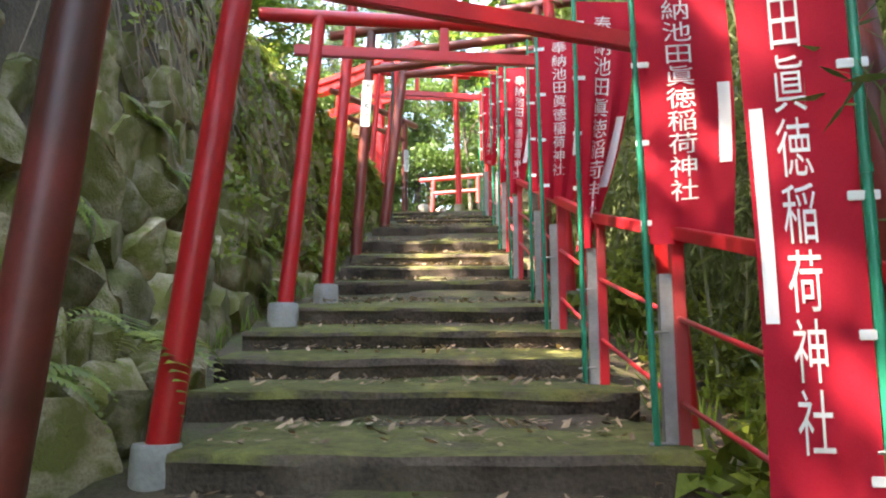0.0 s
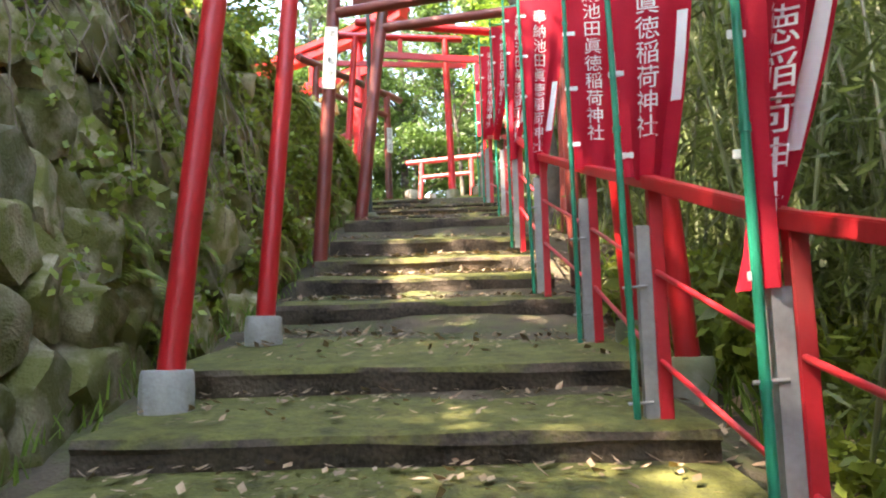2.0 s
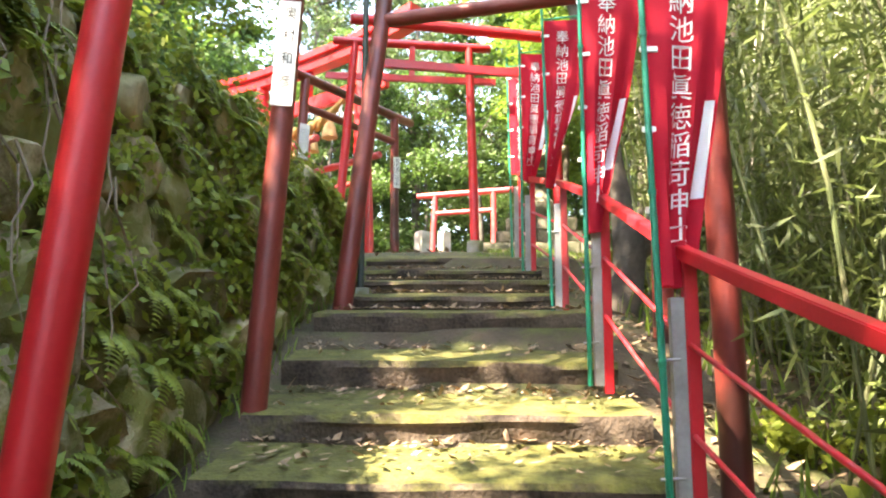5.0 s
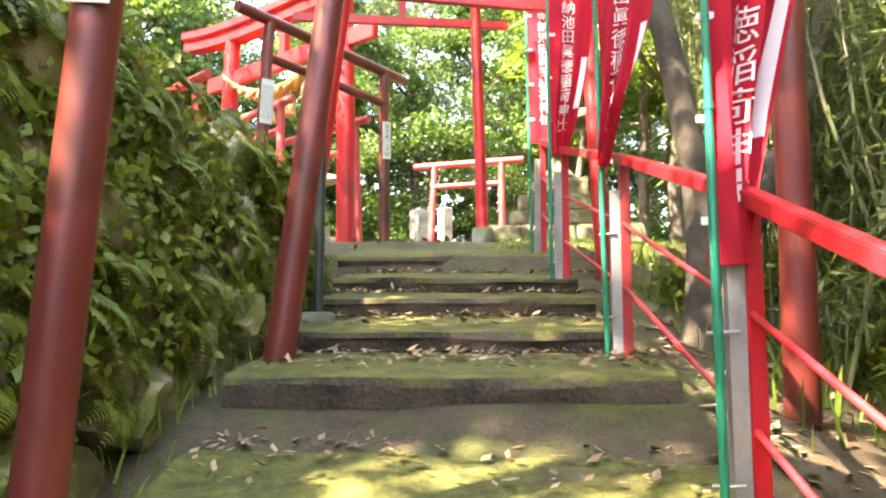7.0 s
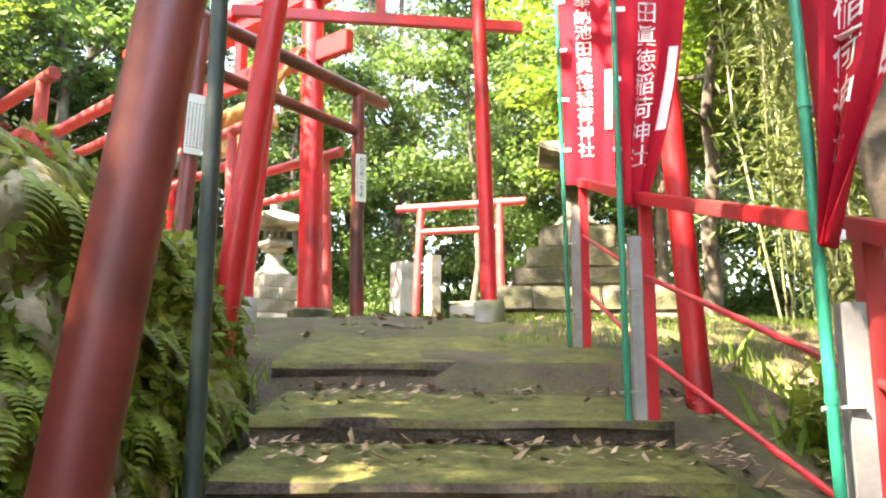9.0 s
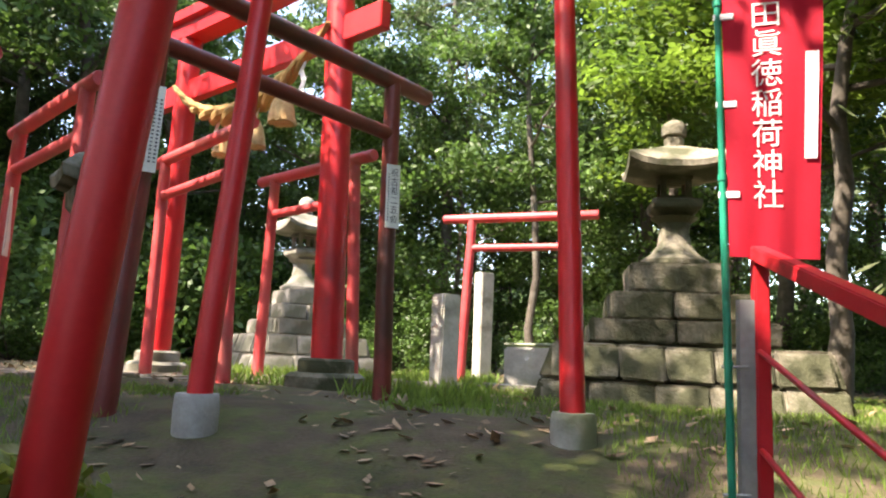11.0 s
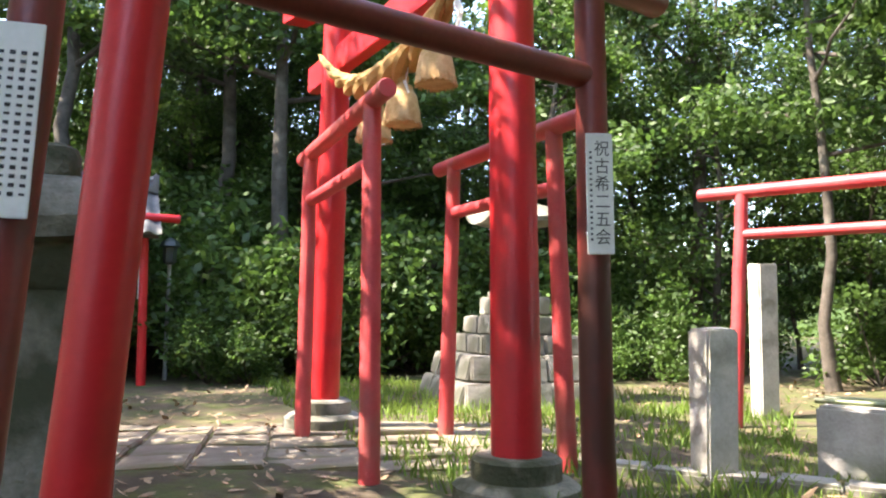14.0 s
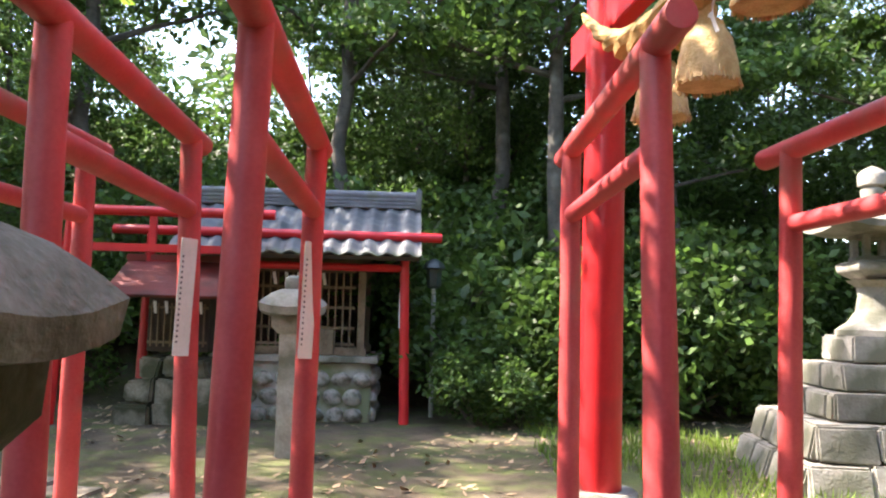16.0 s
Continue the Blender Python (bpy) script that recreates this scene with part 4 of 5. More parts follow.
# ---- the small shrines ----
def shrine(x, y, z, rz):
    t = thing("shrine", x, y, z, "small wooden shrine with a grey tiled roof on a cobbled base", "shrine", rz=rz)
    rng = random.Random(8)
    part("foundation", boxed((0, 0, 0.36), (1.85, 1.5, 0.74), 0.02), CONCRETE, t)
    kinds = []
    for k in range(5):
        bm = bmesh.new(); bmesh.ops.create_icosphere(bm, subdivisions=2, radius=0.5)
        for v in bm.verts: v.co *= 1 + 0.22 * noise.noise(v.co * 2.4 + Vector((k * 5, 0, 0)))
        kinds.append(mesh_of(bm, "cobble", STONE))
    for side, (L, off) in enumerate(((1.85, 0.75), (1.5, 0.925), (1.85, 0.75), (1.5, 0.925))):
        for r in range(3):
            u = -L / 2 + 0.12
            while u < L / 2 - 0.05:
                w = rng.uniform(0.18, 0.28)
                m = pose(0, 0, 0, 0, 0, side * 90) @ Matrix.Translation((u, -off - 0.0, 0.12 + r * 0.21)) @ Matrix.Diagonal((w, 0.14, 0.21, 1)) @ pose(0, 0, 0, rng.uniform(0, 90), 0, 0)
                part("cobble", rng.choice(kinds), None, t, m=m)
                u += w
    part("stone_shelf", boxed((0, 0, 0.78), (2.0, 1.65, 0.08), 0.01), STONE, t)
    bm = bmesh.new()
    for a in (-0.78, 0.78):
        for b in (-0.6, 0.6): box(bm, (a, b, 1.38), (0.09, 0.09, 1.15), 0.006)
    for b in (-0.6, 0.6): box(bm, (0, b, 1.93), (1.75, 0.08, 0.12), 0.006); box(bm, (0, b, 0.87), (1.7, 0.08, 0.10), 0.006)
    part("frame", bm, WOOD, t)
    bm = bmesh.new()
    box(bm, (0, 0.55, 1.38), (1.55, 0.03, 1.1), 0); box(bm, (-0.76, 0, 1.38), (0.03, 1.15, 1.1), 0); box(bm, (0.76, 0, 1.38), (0.03, 1.15, 1.1), 0)
    part("wall", bm, DARKWOOD, t)
    bm = bmesh.new()
    for a in (-0.36, 0.36):
        for k in range(7): box(bm, (a - 0.27 + k * 0.09, -0.5, 1.38), (0.02, 0.02, 0.95), 0)
        for k in (0.95, 1.15, 1.4, 1.65, 1.85): box(bm, (a, -0.495, k), (0.66, 0.025, 0.035), 0)
    part("lattice_door", bm, WOOD, t, "brown wooden lattice doors")
    part("offering_box", boxed((0.25, -0.66, 0.98), (0.42, 0.2, 0.3), 0.01), WOOD, t)
    bm = bmesh.new()
    for k in range(5):
        xx = -0.3 + k * 0.15
        for q in range(2):
            vs = [bm.verts.new((xx + a + 0.015 * q, -0.64, 1.82 - 0.07 * q + b)) for a, b in ((-0.02, 0), (0.02, 0), (0.03, -0.08), (-0.01, -0.08))]
            bm.faces.new(vs)
    part("paper_streamer", bm, WHITE, t)
    # tiled roof
    roof = new("roof"); roof.parent = t
    ridge_z, eave_z, run, half = 2.72, 2.02, 1.15, 1.45
    for s in (-1, 1):
        a = math.atan2(ridge_z - eave_z, run)
        bm = boxed((0, s * run / 2, (ridge_z + eave_z) / 2 - 0.04), (half * 2, math.hypot(run, ridge_z - eave_z), 0.05), 0, Matrix.Rotation(-s * a, 4, "X"))
        part("boarding", bm, DARKWOOD, roof)
    bm = bmesh.new()
    n, prof = 8, []
    for k in range(n + 1):
        u = k / n
        prof.append((-0.115 + 0.23 * u, 0.022 * math.sin(u * 2 * math.pi)))
    rows = [[bm.verts.new((px, py, pz + (0.02 if py > 0.05 else 0.0))) for px, pz in prof] for py in (-0.12, 0.12)]
    for k in range(n): bm.faces.new((rows[0][k], rows[0][k + 1], rows[1][k + 1], rows[1][k]))
    low = [bm.verts.new((px, -0.12, pz - 0.02)) for px, pz in prof]
    for k in range(n): bm.faces.new((low[k], low[k + 1], rows[0][k + 1], rows[0][k]))
    tile = mesh_of(bm, "tile", TILE)
    for s in (-1, 1):
        a = math.atan2(ridge_z - eave_z, run)
        L = math.hypot(run, ridge_z - eave_z)
        for r in range(7):
            for c in range(13):
                d = 0.08 + r * (L - 0.06) / 7
                px = -half + 0.12 + c * 0.225
                base = Matrix.Translation((px, s * (run - d * math.cos(a)), eave_z + d * math.sin(a) + 0.02))
                m = base @ Matrix.Rotation(0 if s < 0 else math.pi, 4, "Z") @ Matrix.Rotation(a - 0.06, 4, "X")
                part("tile", tile, None, roof, m=m)
    bm = bmesh.new()
    for k in range(3): box(bm, (0, 0, ridge_z + 0.02 + k * 0.05), (half * 2 - k * 0.02, 0.22 - k * 0.03, 0.045), 0.01)
    tube(bm, (-half, 0, ridge_z + 0.18), (half, 0, ridge_z + 0.18), 0.06, seg=12)
    for s in (-1, 1): box(bm, (s * half, 0, ridge_z + 0.12), (0.08, 0.26, 0.32), 0.03)
    part("ridge", bm, TILE, roof)
    return t
shrine(*g(-8.1, 17.25, 3.05), 48)

def red_shrine(x, y, z, rz):
    t = thing("shrine", x, y, z, "tiny shrine with a faded red roof on a rough stone plinth", "shrine", rz=rz)
    rng = random.Random(4)
    for r, (w, h) in enumerate(((1.15, 0.28), (1.0, 0.26), (0.8, 0.24))):
        for c in range(3):
            bm = boxed((-w / 2 + w / 6 + c * w / 3, 0, 0.14 + r * 0.26), (w / 3 - 0.01, 0.8 - r * 0.1, h), 0.03, None, 0.03)
            part("stone", bm, DARKSTONE, t)
    bm = bmesh.new()
    box(bm, (0, 0.1, 1.15), (0.7, 0.5, 0.62), 0.01)
    part("cabinet", bm, DARKWOOD, t)
    bm = bmesh.new()
    for k in range(9): box(bm, (-0.3 + k * 0.075, -0.17, 1.15), (0.018, 0.02, 0.5), 0)
    for zz in (0.95, 1.35): box(bm, (0, -0.17, zz), (0.68, 0.025, 0.03), 0)
    part("lattice_door", bm, WOOD, t)
    bm = bmesh.new()
    for k in range(5):
        vs = [bm.verts.new((-0.26 + k * 0.13 + a, -0.22, 1.42 + b)) for a, b in ((-0.02, 0), (0.02, 0), (0.03, -0.14), (0.0, -0.14))]
        bm.faces.new(vs)
    part("paper_streamer", bm, WHITE, t)
    roof = new("roof"); roof.parent = t
    for s in (-1, 1):
        for k in range(6):
            bm = boxed((0, s * (0.08 + k * 0.13), 1.86 - k * 0.072), (1.3, 0.16, 0.035), 0.006, Matrix.Rotation(-s * 0.5, 4, "X"))
            part("roof_board", bm, BROWN, roof)
    part("ridge", boxed((0, 0, 1.93), (1.34, 0.14, 0.08), 0.01), BROWN, roof)
red_shrine(*g(-8.3, 15.9, 3.05), 48)

def lamp_post(x, y, rz):
    t = thing("garden_lamp", x, y, ground(x, y), "small dark metal lantern on a thin grey pole", "lamp", rz=rz)
    part("pole", tube(bmesh.new(), (0, 0, -0.1), (0, 0, 1.62), 0.03, 0.026, 12), STEEL, t)
    part("housing", lathe([(0.06, 1.62), (0.09, 1.65), (0.10, 1.86), (0.15, 1.88), (0.11, 1.95), (0.03, 2.0)], 6), DARKPOLE, t)
lamp_post(-8.0, 20.9, 10)
def old_gate():
    """The dark gate at the mouth of the forest path."""
    t = thing("old_gate", *g(-5.2, 23.4, 3.2), "old dark wooden gate at the forest path", "torii gate", COURT)
    t.matrix_world = pose(-6.2, 26.6, ground(-6.2, 26.6), 0, 0, 35)
    for sx in (-0.5, 0.5): part("leg", tube(bmesh.new(), (sx, 0, -0.1), (sx * 0.94, 0, 1.75), 0.085, 0.075, 14), DARKWOOD, t)
    part("tie_beam", boxed((0, 0, 1.32), (1.25, 0.09, 0.12), 0.01), DARKWOOD, t)
    part("top_beam", boxed((0, 0, 1.82), (1.75, 0.17, 0.17), 0.02), DARKWOOD, t)
old_gate()

# ---- trees and plants ----
def make_tree(seed, h, r, spread, first, n_limb, n_leaf, size, mat, label, x, y, aspect=0.5, flat=0.3, clump=0.9):
    rng, nr = random.Random(seed), np.random.default_rng(seed)
    t = thing("tree", x, y, ground(x, y) - 0.05, label, "tree", "trees round the court")
    bm = bmesh.new()
    def crooked(a, b, n, amt): return [a.lerp(b, k / n) + Vector((rng.uniform(-amt, amt), rng.uniform(-amt, amt), 0)) * (1 if 0 < k < n else 0) for k in range(n + 1)]
    top = Vector((rng.uniform(-0.5, 0.5), rng.uniform(-0.5, 0.5), h * 0.95))
    trunk = crooked(Vector((0, 0, 0)), top, 9, 0.10)
    chain(bm, trunk, [r * (1.35 if k == 0 else 1.0) * (1 - 0.085 * k) for k in range(10)], 12)
    centres, radii = [], []
    for k in range(n_limb):
        f = first + (0.97 - first) * (k + rng.random() * 0.6) / n_limb
        i = min(8, int(f * 9)); base = trunk[i].lerp(trunk[i + 1], f * 9 - i)
        a = k * 2.4 + rng.uniform(-0.5, 0.5)
        ln = spread * (1.15 - 0.55 * (f - first) / max(0.01, 1 - first)) * rng.uniform(0.7, 1.15)
        end = base + Vector((math.cos(a) * ln, math.sin(a) * ln, ln * rng.uniform(0.15, 0.55)))
        pts = crooked(base, end, 5, 0.09 * ln * 0.4)
        chain(bm, pts, [r * 0.36 * (1 - 0.16 * q) for q in range(6)], 7)
        for q in (2, 3, 4, 5):
            for _ in range(2):
                tip = pts[q] + Vector((rng.uniform(-1, 1), rng.uniform(-1, 1), rng.uniform(-0.25, 0.5))) * ln * 0.33
                tube(bm, pts[q], tip, r * 0.08, r * 0.03, 4, False)
                centres.append(tuple(tip)); radii.append((clump * rng.uniform(0.5, 1.0), clump * rng.uniform(0.5, 1.0), clump * rng.uniform(0.25, 0.45)))
    part("trunk", bm, BARK, t)
    part("crown", leaves(n_leaf, centres, radii, size, nr, aspect, 0.25, flat, mat), None, t)
    return t

def put(ob, x, y, rz, s=1.0, dz=0.0):
    if min(math.hypot(x + 9.4, y - 19.6), math.hypot(x + 9.5, y - 18.2), math.hypot(x + 8.4, y - 18.4)) < 1.9: return None
    c = copy_thing(ob, pose(x, y, ground(x, y) - 0.05 + dz, 0, 0, rz))
    c.scale = (s, s, s * random.uniform(0.92, 1.1))
    return c

T_BROAD = make_tree(1, 10.5, 0.17, 2.6, 0.42, 11, 8500, 0.17, LEAF, "tall broadleaf tree with a green crown", -11.5, 22.0, clump=1.0)
T_MAPLE = make_tree(2, 7.5, 0.12, 3.2, 0.40, 10, 16000, 0.13, MAPLE, "maple with layered bright green leaves", 4.6, 17.0, flat=0.8, clump=1.1)
T_CEDAR = make_tree(3, 15, 0.17, 1.9, 0.32, 18, 12500, 0.18, DARKLEAF, "tall dark evergreen with a bare lower trunk", -5.0, 30.0, aspect=0.3, clump=0.8)
T_SLIM = make_tree(4, 9.0, 0.09, 1.9, 0.35, 9, 11000, 0.14, LEAF, "slender young tree with light foliage", -7.0, 25.5, clump=0.8)
rt = random.Random(21)
for x, y, k in [(-13.5, 18.5, 0), (-10.2, 24.5, 2), (-8.2, 24.0, 0), (-3.4, 25.6, 3), (-1.5, 27.5, 2), (0.6, 24.5, 3), (2.8, 26.0, 2), (4.8, 23.6, 0), (7.0, 25.0, 2), (6.2, 20.5, 0), (8.5, 18.0, 1), (3.4, 20.6, 1),
                (-12.5, 26.5, 2), (-15.5, 22.5, 2), (-9.5, 29.0, 2), (-2.5, 31.5, 2), (1.5, 31.0, 0), (6.0, 30.5, 2), (10.5, 27.0, 0), (11.5, 21.5, 2), (-16.5, 16.5, 0), (-14.2, 13.5, 2), (9.5, 13.5, 0), (7.2, 10.5, 1), (10.5, 8.5, 2), (-18, 27, 2), (-12, 32, 2), (9, 34, 2), (-6, 35, 2), (2, 36, 2),
                (5.2, 7.0, 3), (6.8, 2.5, 3), (9.8, 5.5, 2), (4.4, -0.5, 3), (5.6, 13.2, 1), (12, 15, 2), (13, 9, 2), (6.4, 16.0, 1)]:
    put((T_BROAD, T_MAPLE, T_CEDAR, T_SLIM)[k], x, y, rt.uniform(0, 360), rt.uniform(0.85, 1.15))
# young trees with leaves down to the ground, between the tall ones
T_YOUNG = make_tree(6, 6.5, 0.06, 1.7, 0.14, 12, 13000, 0.085, LEAF, "young tree leafed down to the ground", -9.0, 26.0, clump=0.75)
for k in range(34):
    a = k / 34
    put(T_YOUNG, -15.5 + 23 * a + rt.uniform(-0.8, 0.8), 21.5 + 6 * math.sin(a * 3.14) + rt.uniform(0, 4.5), rt.uniform(0, 360), rt.uniform(0.8, 1.45))
for x, y in ((-12.6, 15.8), (-14.0, 17.2), (-15.6, 18.6), (-16.8, 20.0), (-13.2, 14.2), (-15.2, 15.6), (-11.6, 13.6)):
    put(T_YOUNG, x, y, rt.uniform(0, 360), rt.uniform(0.9, 1.3))
# tall trees added to cast shade, whose crowns close over the path
for x, y, k, s in [(3.7, 1.0, 0, 0.9), (4.3, 4.4, 0, 0.95), (3.9, -3.0, 0, 0.95), (4.7, 8.2, 0, 1.0), (3.9, 12.3, 0, 0.95), (4.4, 15.3, 1, 1.1), (3.4, 18.2, 1, 1.0), (6.0, 10.2, 0, 1.05), (-0.4, -4.5, 0, 1.0), (7.0, 6.5, 2, 0.9), (2.3, 21.4, 3, 1.0), (-5.4, 10.4, 3, 1.2), (-5.2, 12.2, 1, 1.0), (-4.4, 14.2, 1, 0.9)]:
    put((T_BROAD, T_MAPLE, T_CEDAR, T_SLIM)[k], x, y, rt.uniform(0, 360), s)
# on the terrace above the wall; last five added to shade the bank
for x, y, k in [(-3.4, 0.6, 3), (-4.8, 6.4, 3), (-3.6, 9.0, 3), (-5.6, 3.2, 1), (-7.4, 9.4, 3), (-7.2, -0.6, 1), (-9.6, 5.2, 0), (-4.2, -4.4, 3), (-11.5, 0.5, 0), (-12.5, 8.5, 2), (2.5, -7.0, 0), (6.5, -7, 0), (-3.1, -2.4, 3), (-2.9, 3.4, 3), (-3.3, 6.9, 0), (-6.2, -3.0, 0), (-6.4, 1.2, 0)]:
    put((T_BROAD, T_MAPLE, T_CEDAR, T_SLIM)[k], x, y, rt.uniform(0, 360), rt.uniform(0.75, 1.0))

def forked_tree():
    """The leaning forked trunk close to the handrail."""
    x, y = 1.53, 10.62
    z = 2.25
    t = thing("tree", x, y, z, "grey-barked forked tree leaning beside the handrail", "tree")
    bm = bmesh.new()
    V = Vector
    chain(bm, [V((-0.03, 0, -0.3)), V((0, 0, 0.1)), V((0.05, 0.02, 0.5)), V((0.09, 0.03, 0.95))], [0.19, 0.145, 0.13, 0.135], 14)
    chain(bm, [V((0.05, 0.03, 0.8)), V((0.04, 0.13, 1.31)), V((-0.09, 0.2, 2.13)), V((-0.4, 0.3, 3.6)), V((-0.5, 0.4, 6.0))], [0.105, 0.085, 0.075, 0.065, 0.03], 12)
    chain(bm, [V((0.09, 0.03, 0.75)), V((0.3, 0.06, 1.0)), V((0.59, 0.13, 1.6)), V((1.1, 0.4, 2.7)), V((1.7, 0.7, 5.0))], [0.11, 0.10, 0.09, 0.08, 0.03], 12)
    part("trunk", bm, BARK, t)
    nr = np.random.default_rng(9)
    cs = [(-0.6 + nr.normal() * 0.9, 0.4 + nr.normal() * 0.9, 4.5 + nr.random() * 2.2) for _ in range(18)] + [(1.7 + nr.normal() * 0.9, 0.7 + nr.normal() * 0.9, 4.0 + nr.random() * 2) for _ in range(16)]
    part("crown", leaves(9000, cs, [(0.7, 0.7, 0.35)] * len(cs), 0.13, nr, 0.5, 0.25, 0.5, MAPLE), None, t)
forked_tree()

def make_bamboo(seed, x, y):
    rng, nr = random.Random(seed), np.random.default_rng(seed + 50)
    t = thing("bamboo", x, y, ground(x, y) - 0.05, "clump of thin bamboo with pale narrow leaves", "bamboo", "bamboo thicket beside the stairs")
    bm = bmesh.new()
    cs, rs = [], []
    for k in range(16):
        a, d = rng.uniform(0, 6.28), rng.uniform(0.1, 0.85)
        b = Vector((d * math.cos(a), d * math.sin(a), 0))
        h = rng.uniform(2.4, 4.6)
        e = b + Vector((rng.uniform(-0.7, 0.7), rng.uniform(-0.7, 0.7), h))
        m = b.lerp(e, 0.5) + Vector((rng.uniform(-0.08, 0.08), rng.uniform(-0.08, 0.08), 0.1))
        chain(bm, [b, b.lerp(m, 0.5), m, m.lerp(e, 0.5), e], [0.011, 0.011, 0.010, 0.008, 0.003], 6)
        for q in range(9):
            f = 0.18 + 0.8 * q / 9
            p = b.lerp(m, f * 2) if f < 0.5 else m.lerp(e, f * 2 - 1)
            cs.append((p.x + rng.uniform(-0.2, 0.2), p.y + rng.uniform(-0.2, 0.2), p.z)); rs.append((0.28, 0.28, 0.22))
    tagged(part("culm", bm, CULM, t), kind="stuff")
    part("foliage", leaves(4600, cs, rs, 0.125, nr, 0.13, 0.55, 0.1, BAMBOOLEAF), None, t)
    return t
BB = [make_bamboo(1, 2.9, 9.6), make_bamboo(2, 3.3, 4.2)]
for k in range(84):
    y = -2.5 + 17.8 * (k + rt.random()) / 84
    x = (2.3 if y < 8 else 2.45 if y < 12.5 else 2.9) + rt.random() ** 1.4 * 4.0
    put(BB[k % 2], x, y, rt.uniform(0, 360), rt.uniform(0.7, 1.15))

def make_shrub(seed, x, y, mat, n, size, label, hgt=0.7):
    rng, nr = random.Random(seed), np.random.default_rng(seed + 80)
    t = thing("shrub", x, y, ground(x, y) - 0.03, label, "shrub", "shrubs and undergrowth")
    bm = bmesh.new(); cs, rs = [], []
    for k in range(9):
        e = Vector((rng.uniform(-0.5, 0.5), rng.uniform(-0.5, 0.5), rng.uniform(0.25, 1) * hgt))
        tube(bm, (0, 0, 0), e, 0.012, 0.004, 5); cs.append(tuple(e)); rs.append((0.28, 0.28, 0.2))
    tagged(part("stem", bm, BARK, t), kind="stuff")
    part("foliage", leaves(n, cs, rs, size, nr, 0.5, 0.2, 0.3, mat), None, t)
    return t
SH = [make_shrub(1, -10.2, 20.6, LEAF, 2600, 0.065, "leafy green shrub on the forest slope", 0.9), make_shrub(2, -3.2, 6.0, LEAF, 1100, 0.08, "low green shrub on the terrace", 0.6), make_shrub(3, -2.5, 10.6, REDLEAF, 900, 0.08, "shrub with red young leaves", 0.9), make_shrub(4, 3.0, 6.8, FERNLEAF, 1200, 0.12, "light green leafy undergrowth on the bank", 0.5)]
for k in range(34):   # terrace edge
    y = -2.5 + 13.8 * rt.random()
    put(SH[1] if k % 4 else SH[0], wall_x(y / U) * U - 1.0 - rt.random() * 2.2, y, rt.uniform(0, 360), rt.uniform(0.6, 1.1))
for x, y in ((-2.0, 10.9), (-2.6, 11.6), (-3.6, 11.2), (-3.1, 9.4)): put(SH[2], x, y, rt.uniform(0, 360), 0.9)
for k in range(70):   # slope behind the shrines
    a = rt.random()
    put(SH[0], -12.5 + 9.5 * a + rt.uniform(-0.8, 0.8), 18.6 + 6.8 * a + rt.uniform(-0.6, 6.0), rt.uniform(0, 360), rt.uniform(0.9, 2.4))
for k in range(34):
    put(SH[0], rt.uniform(-19, -8.5), rt.uniform(19, 34), rt.uniform(0, 360), rt.uniform(1.8, 3.2))
for k in range(26):
    put(SH[0], rt.uniform(-10, -3.5), rt.uniform(23.5, 31), rt.uniform(0, 360), rt.uniform(1.3, 2.6))
for k in range(45):
    put(SH[0], rt.uniform(-17, -9.5), rt.uniform(16.5, 26), rt.uniform(0, 360), rt.uniform(1.2, 2.6))
for k in range(36):
    put(SH[0], rt.uniform(-3, 9), rt.uniform(22.5, 29), rt.uniform(0, 360), rt.uniform(0.9, 1.7))
for k in range(60):   # bank beyond the handrail
    y = rt.uniform(-2, 12)
    put(SH[3], 1.75 + rt.random() * 3.5, y, rt.uniform(0, 360), rt.uniform(0.5, 1.0))
for x, y in ((-7.2, 20.9), (-6.8, 21.2), (-8.0, 20.6)): put(SH[0], x, y, 30 * x, 1.0)

def make_fern(seed):
    rng = random.Random(seed)
    verts, faces = [], []
    for k in range(8):
        a = k * 0.8 + rng.uniform(-0.3, 0.3)
        L, arch = rng.uniform(0.26, 0.45), rng.uniform(0.5, 0.9)
        d, s = Vector((math.cos(a), math.sin(a), 0)), Vector((-math.sin(a), math.cos(a), 0))
        n = 17
        for q in range(1, n):
            f = q / n
            p = d * L * f + Vector((0, 0, L * (arch * f - 1.0 * f * f)))
            w = L * 0.26 * math.sin(math.pi * min(1, f * 0.85 + 0.16)) * (1.05 - f * 0.7)
            for sg in (-1, 1):
                tip = p + s * sg * w + d * w * 0.35 - Vector((0, 0, w * 0.2))
                up = d * L * 0.022
                i = len(verts)
                verts += [tuple(p - up), tuple(p + s * sg * w * 0.5 - up * 0.8), tuple(tip), tuple(p + s * sg * w * 0.5 + up * 1.3 + d * w * 0.18), tuple(p + up)]
                faces.append((i, i + 1, i + 2, i + 3, i + 4))
    return raw_mesh("fronds", verts, faces, FERNLEAF)
FERNS = [make_fern(k) for k in range(4)]
def fern(x, y, z, rx, ry, s, k):
    t = thing("fern", x, y, z, "green fern growing from the stone wall", "fern", "ferns on the wall")
    t.matrix_world = pose(x, y, z, rx, ry, 0) @ Matrix.Diagonal((s, s, s, 1))
    part("fronds", FERNS[k % 4], None, t)
rf = random.Random(77)
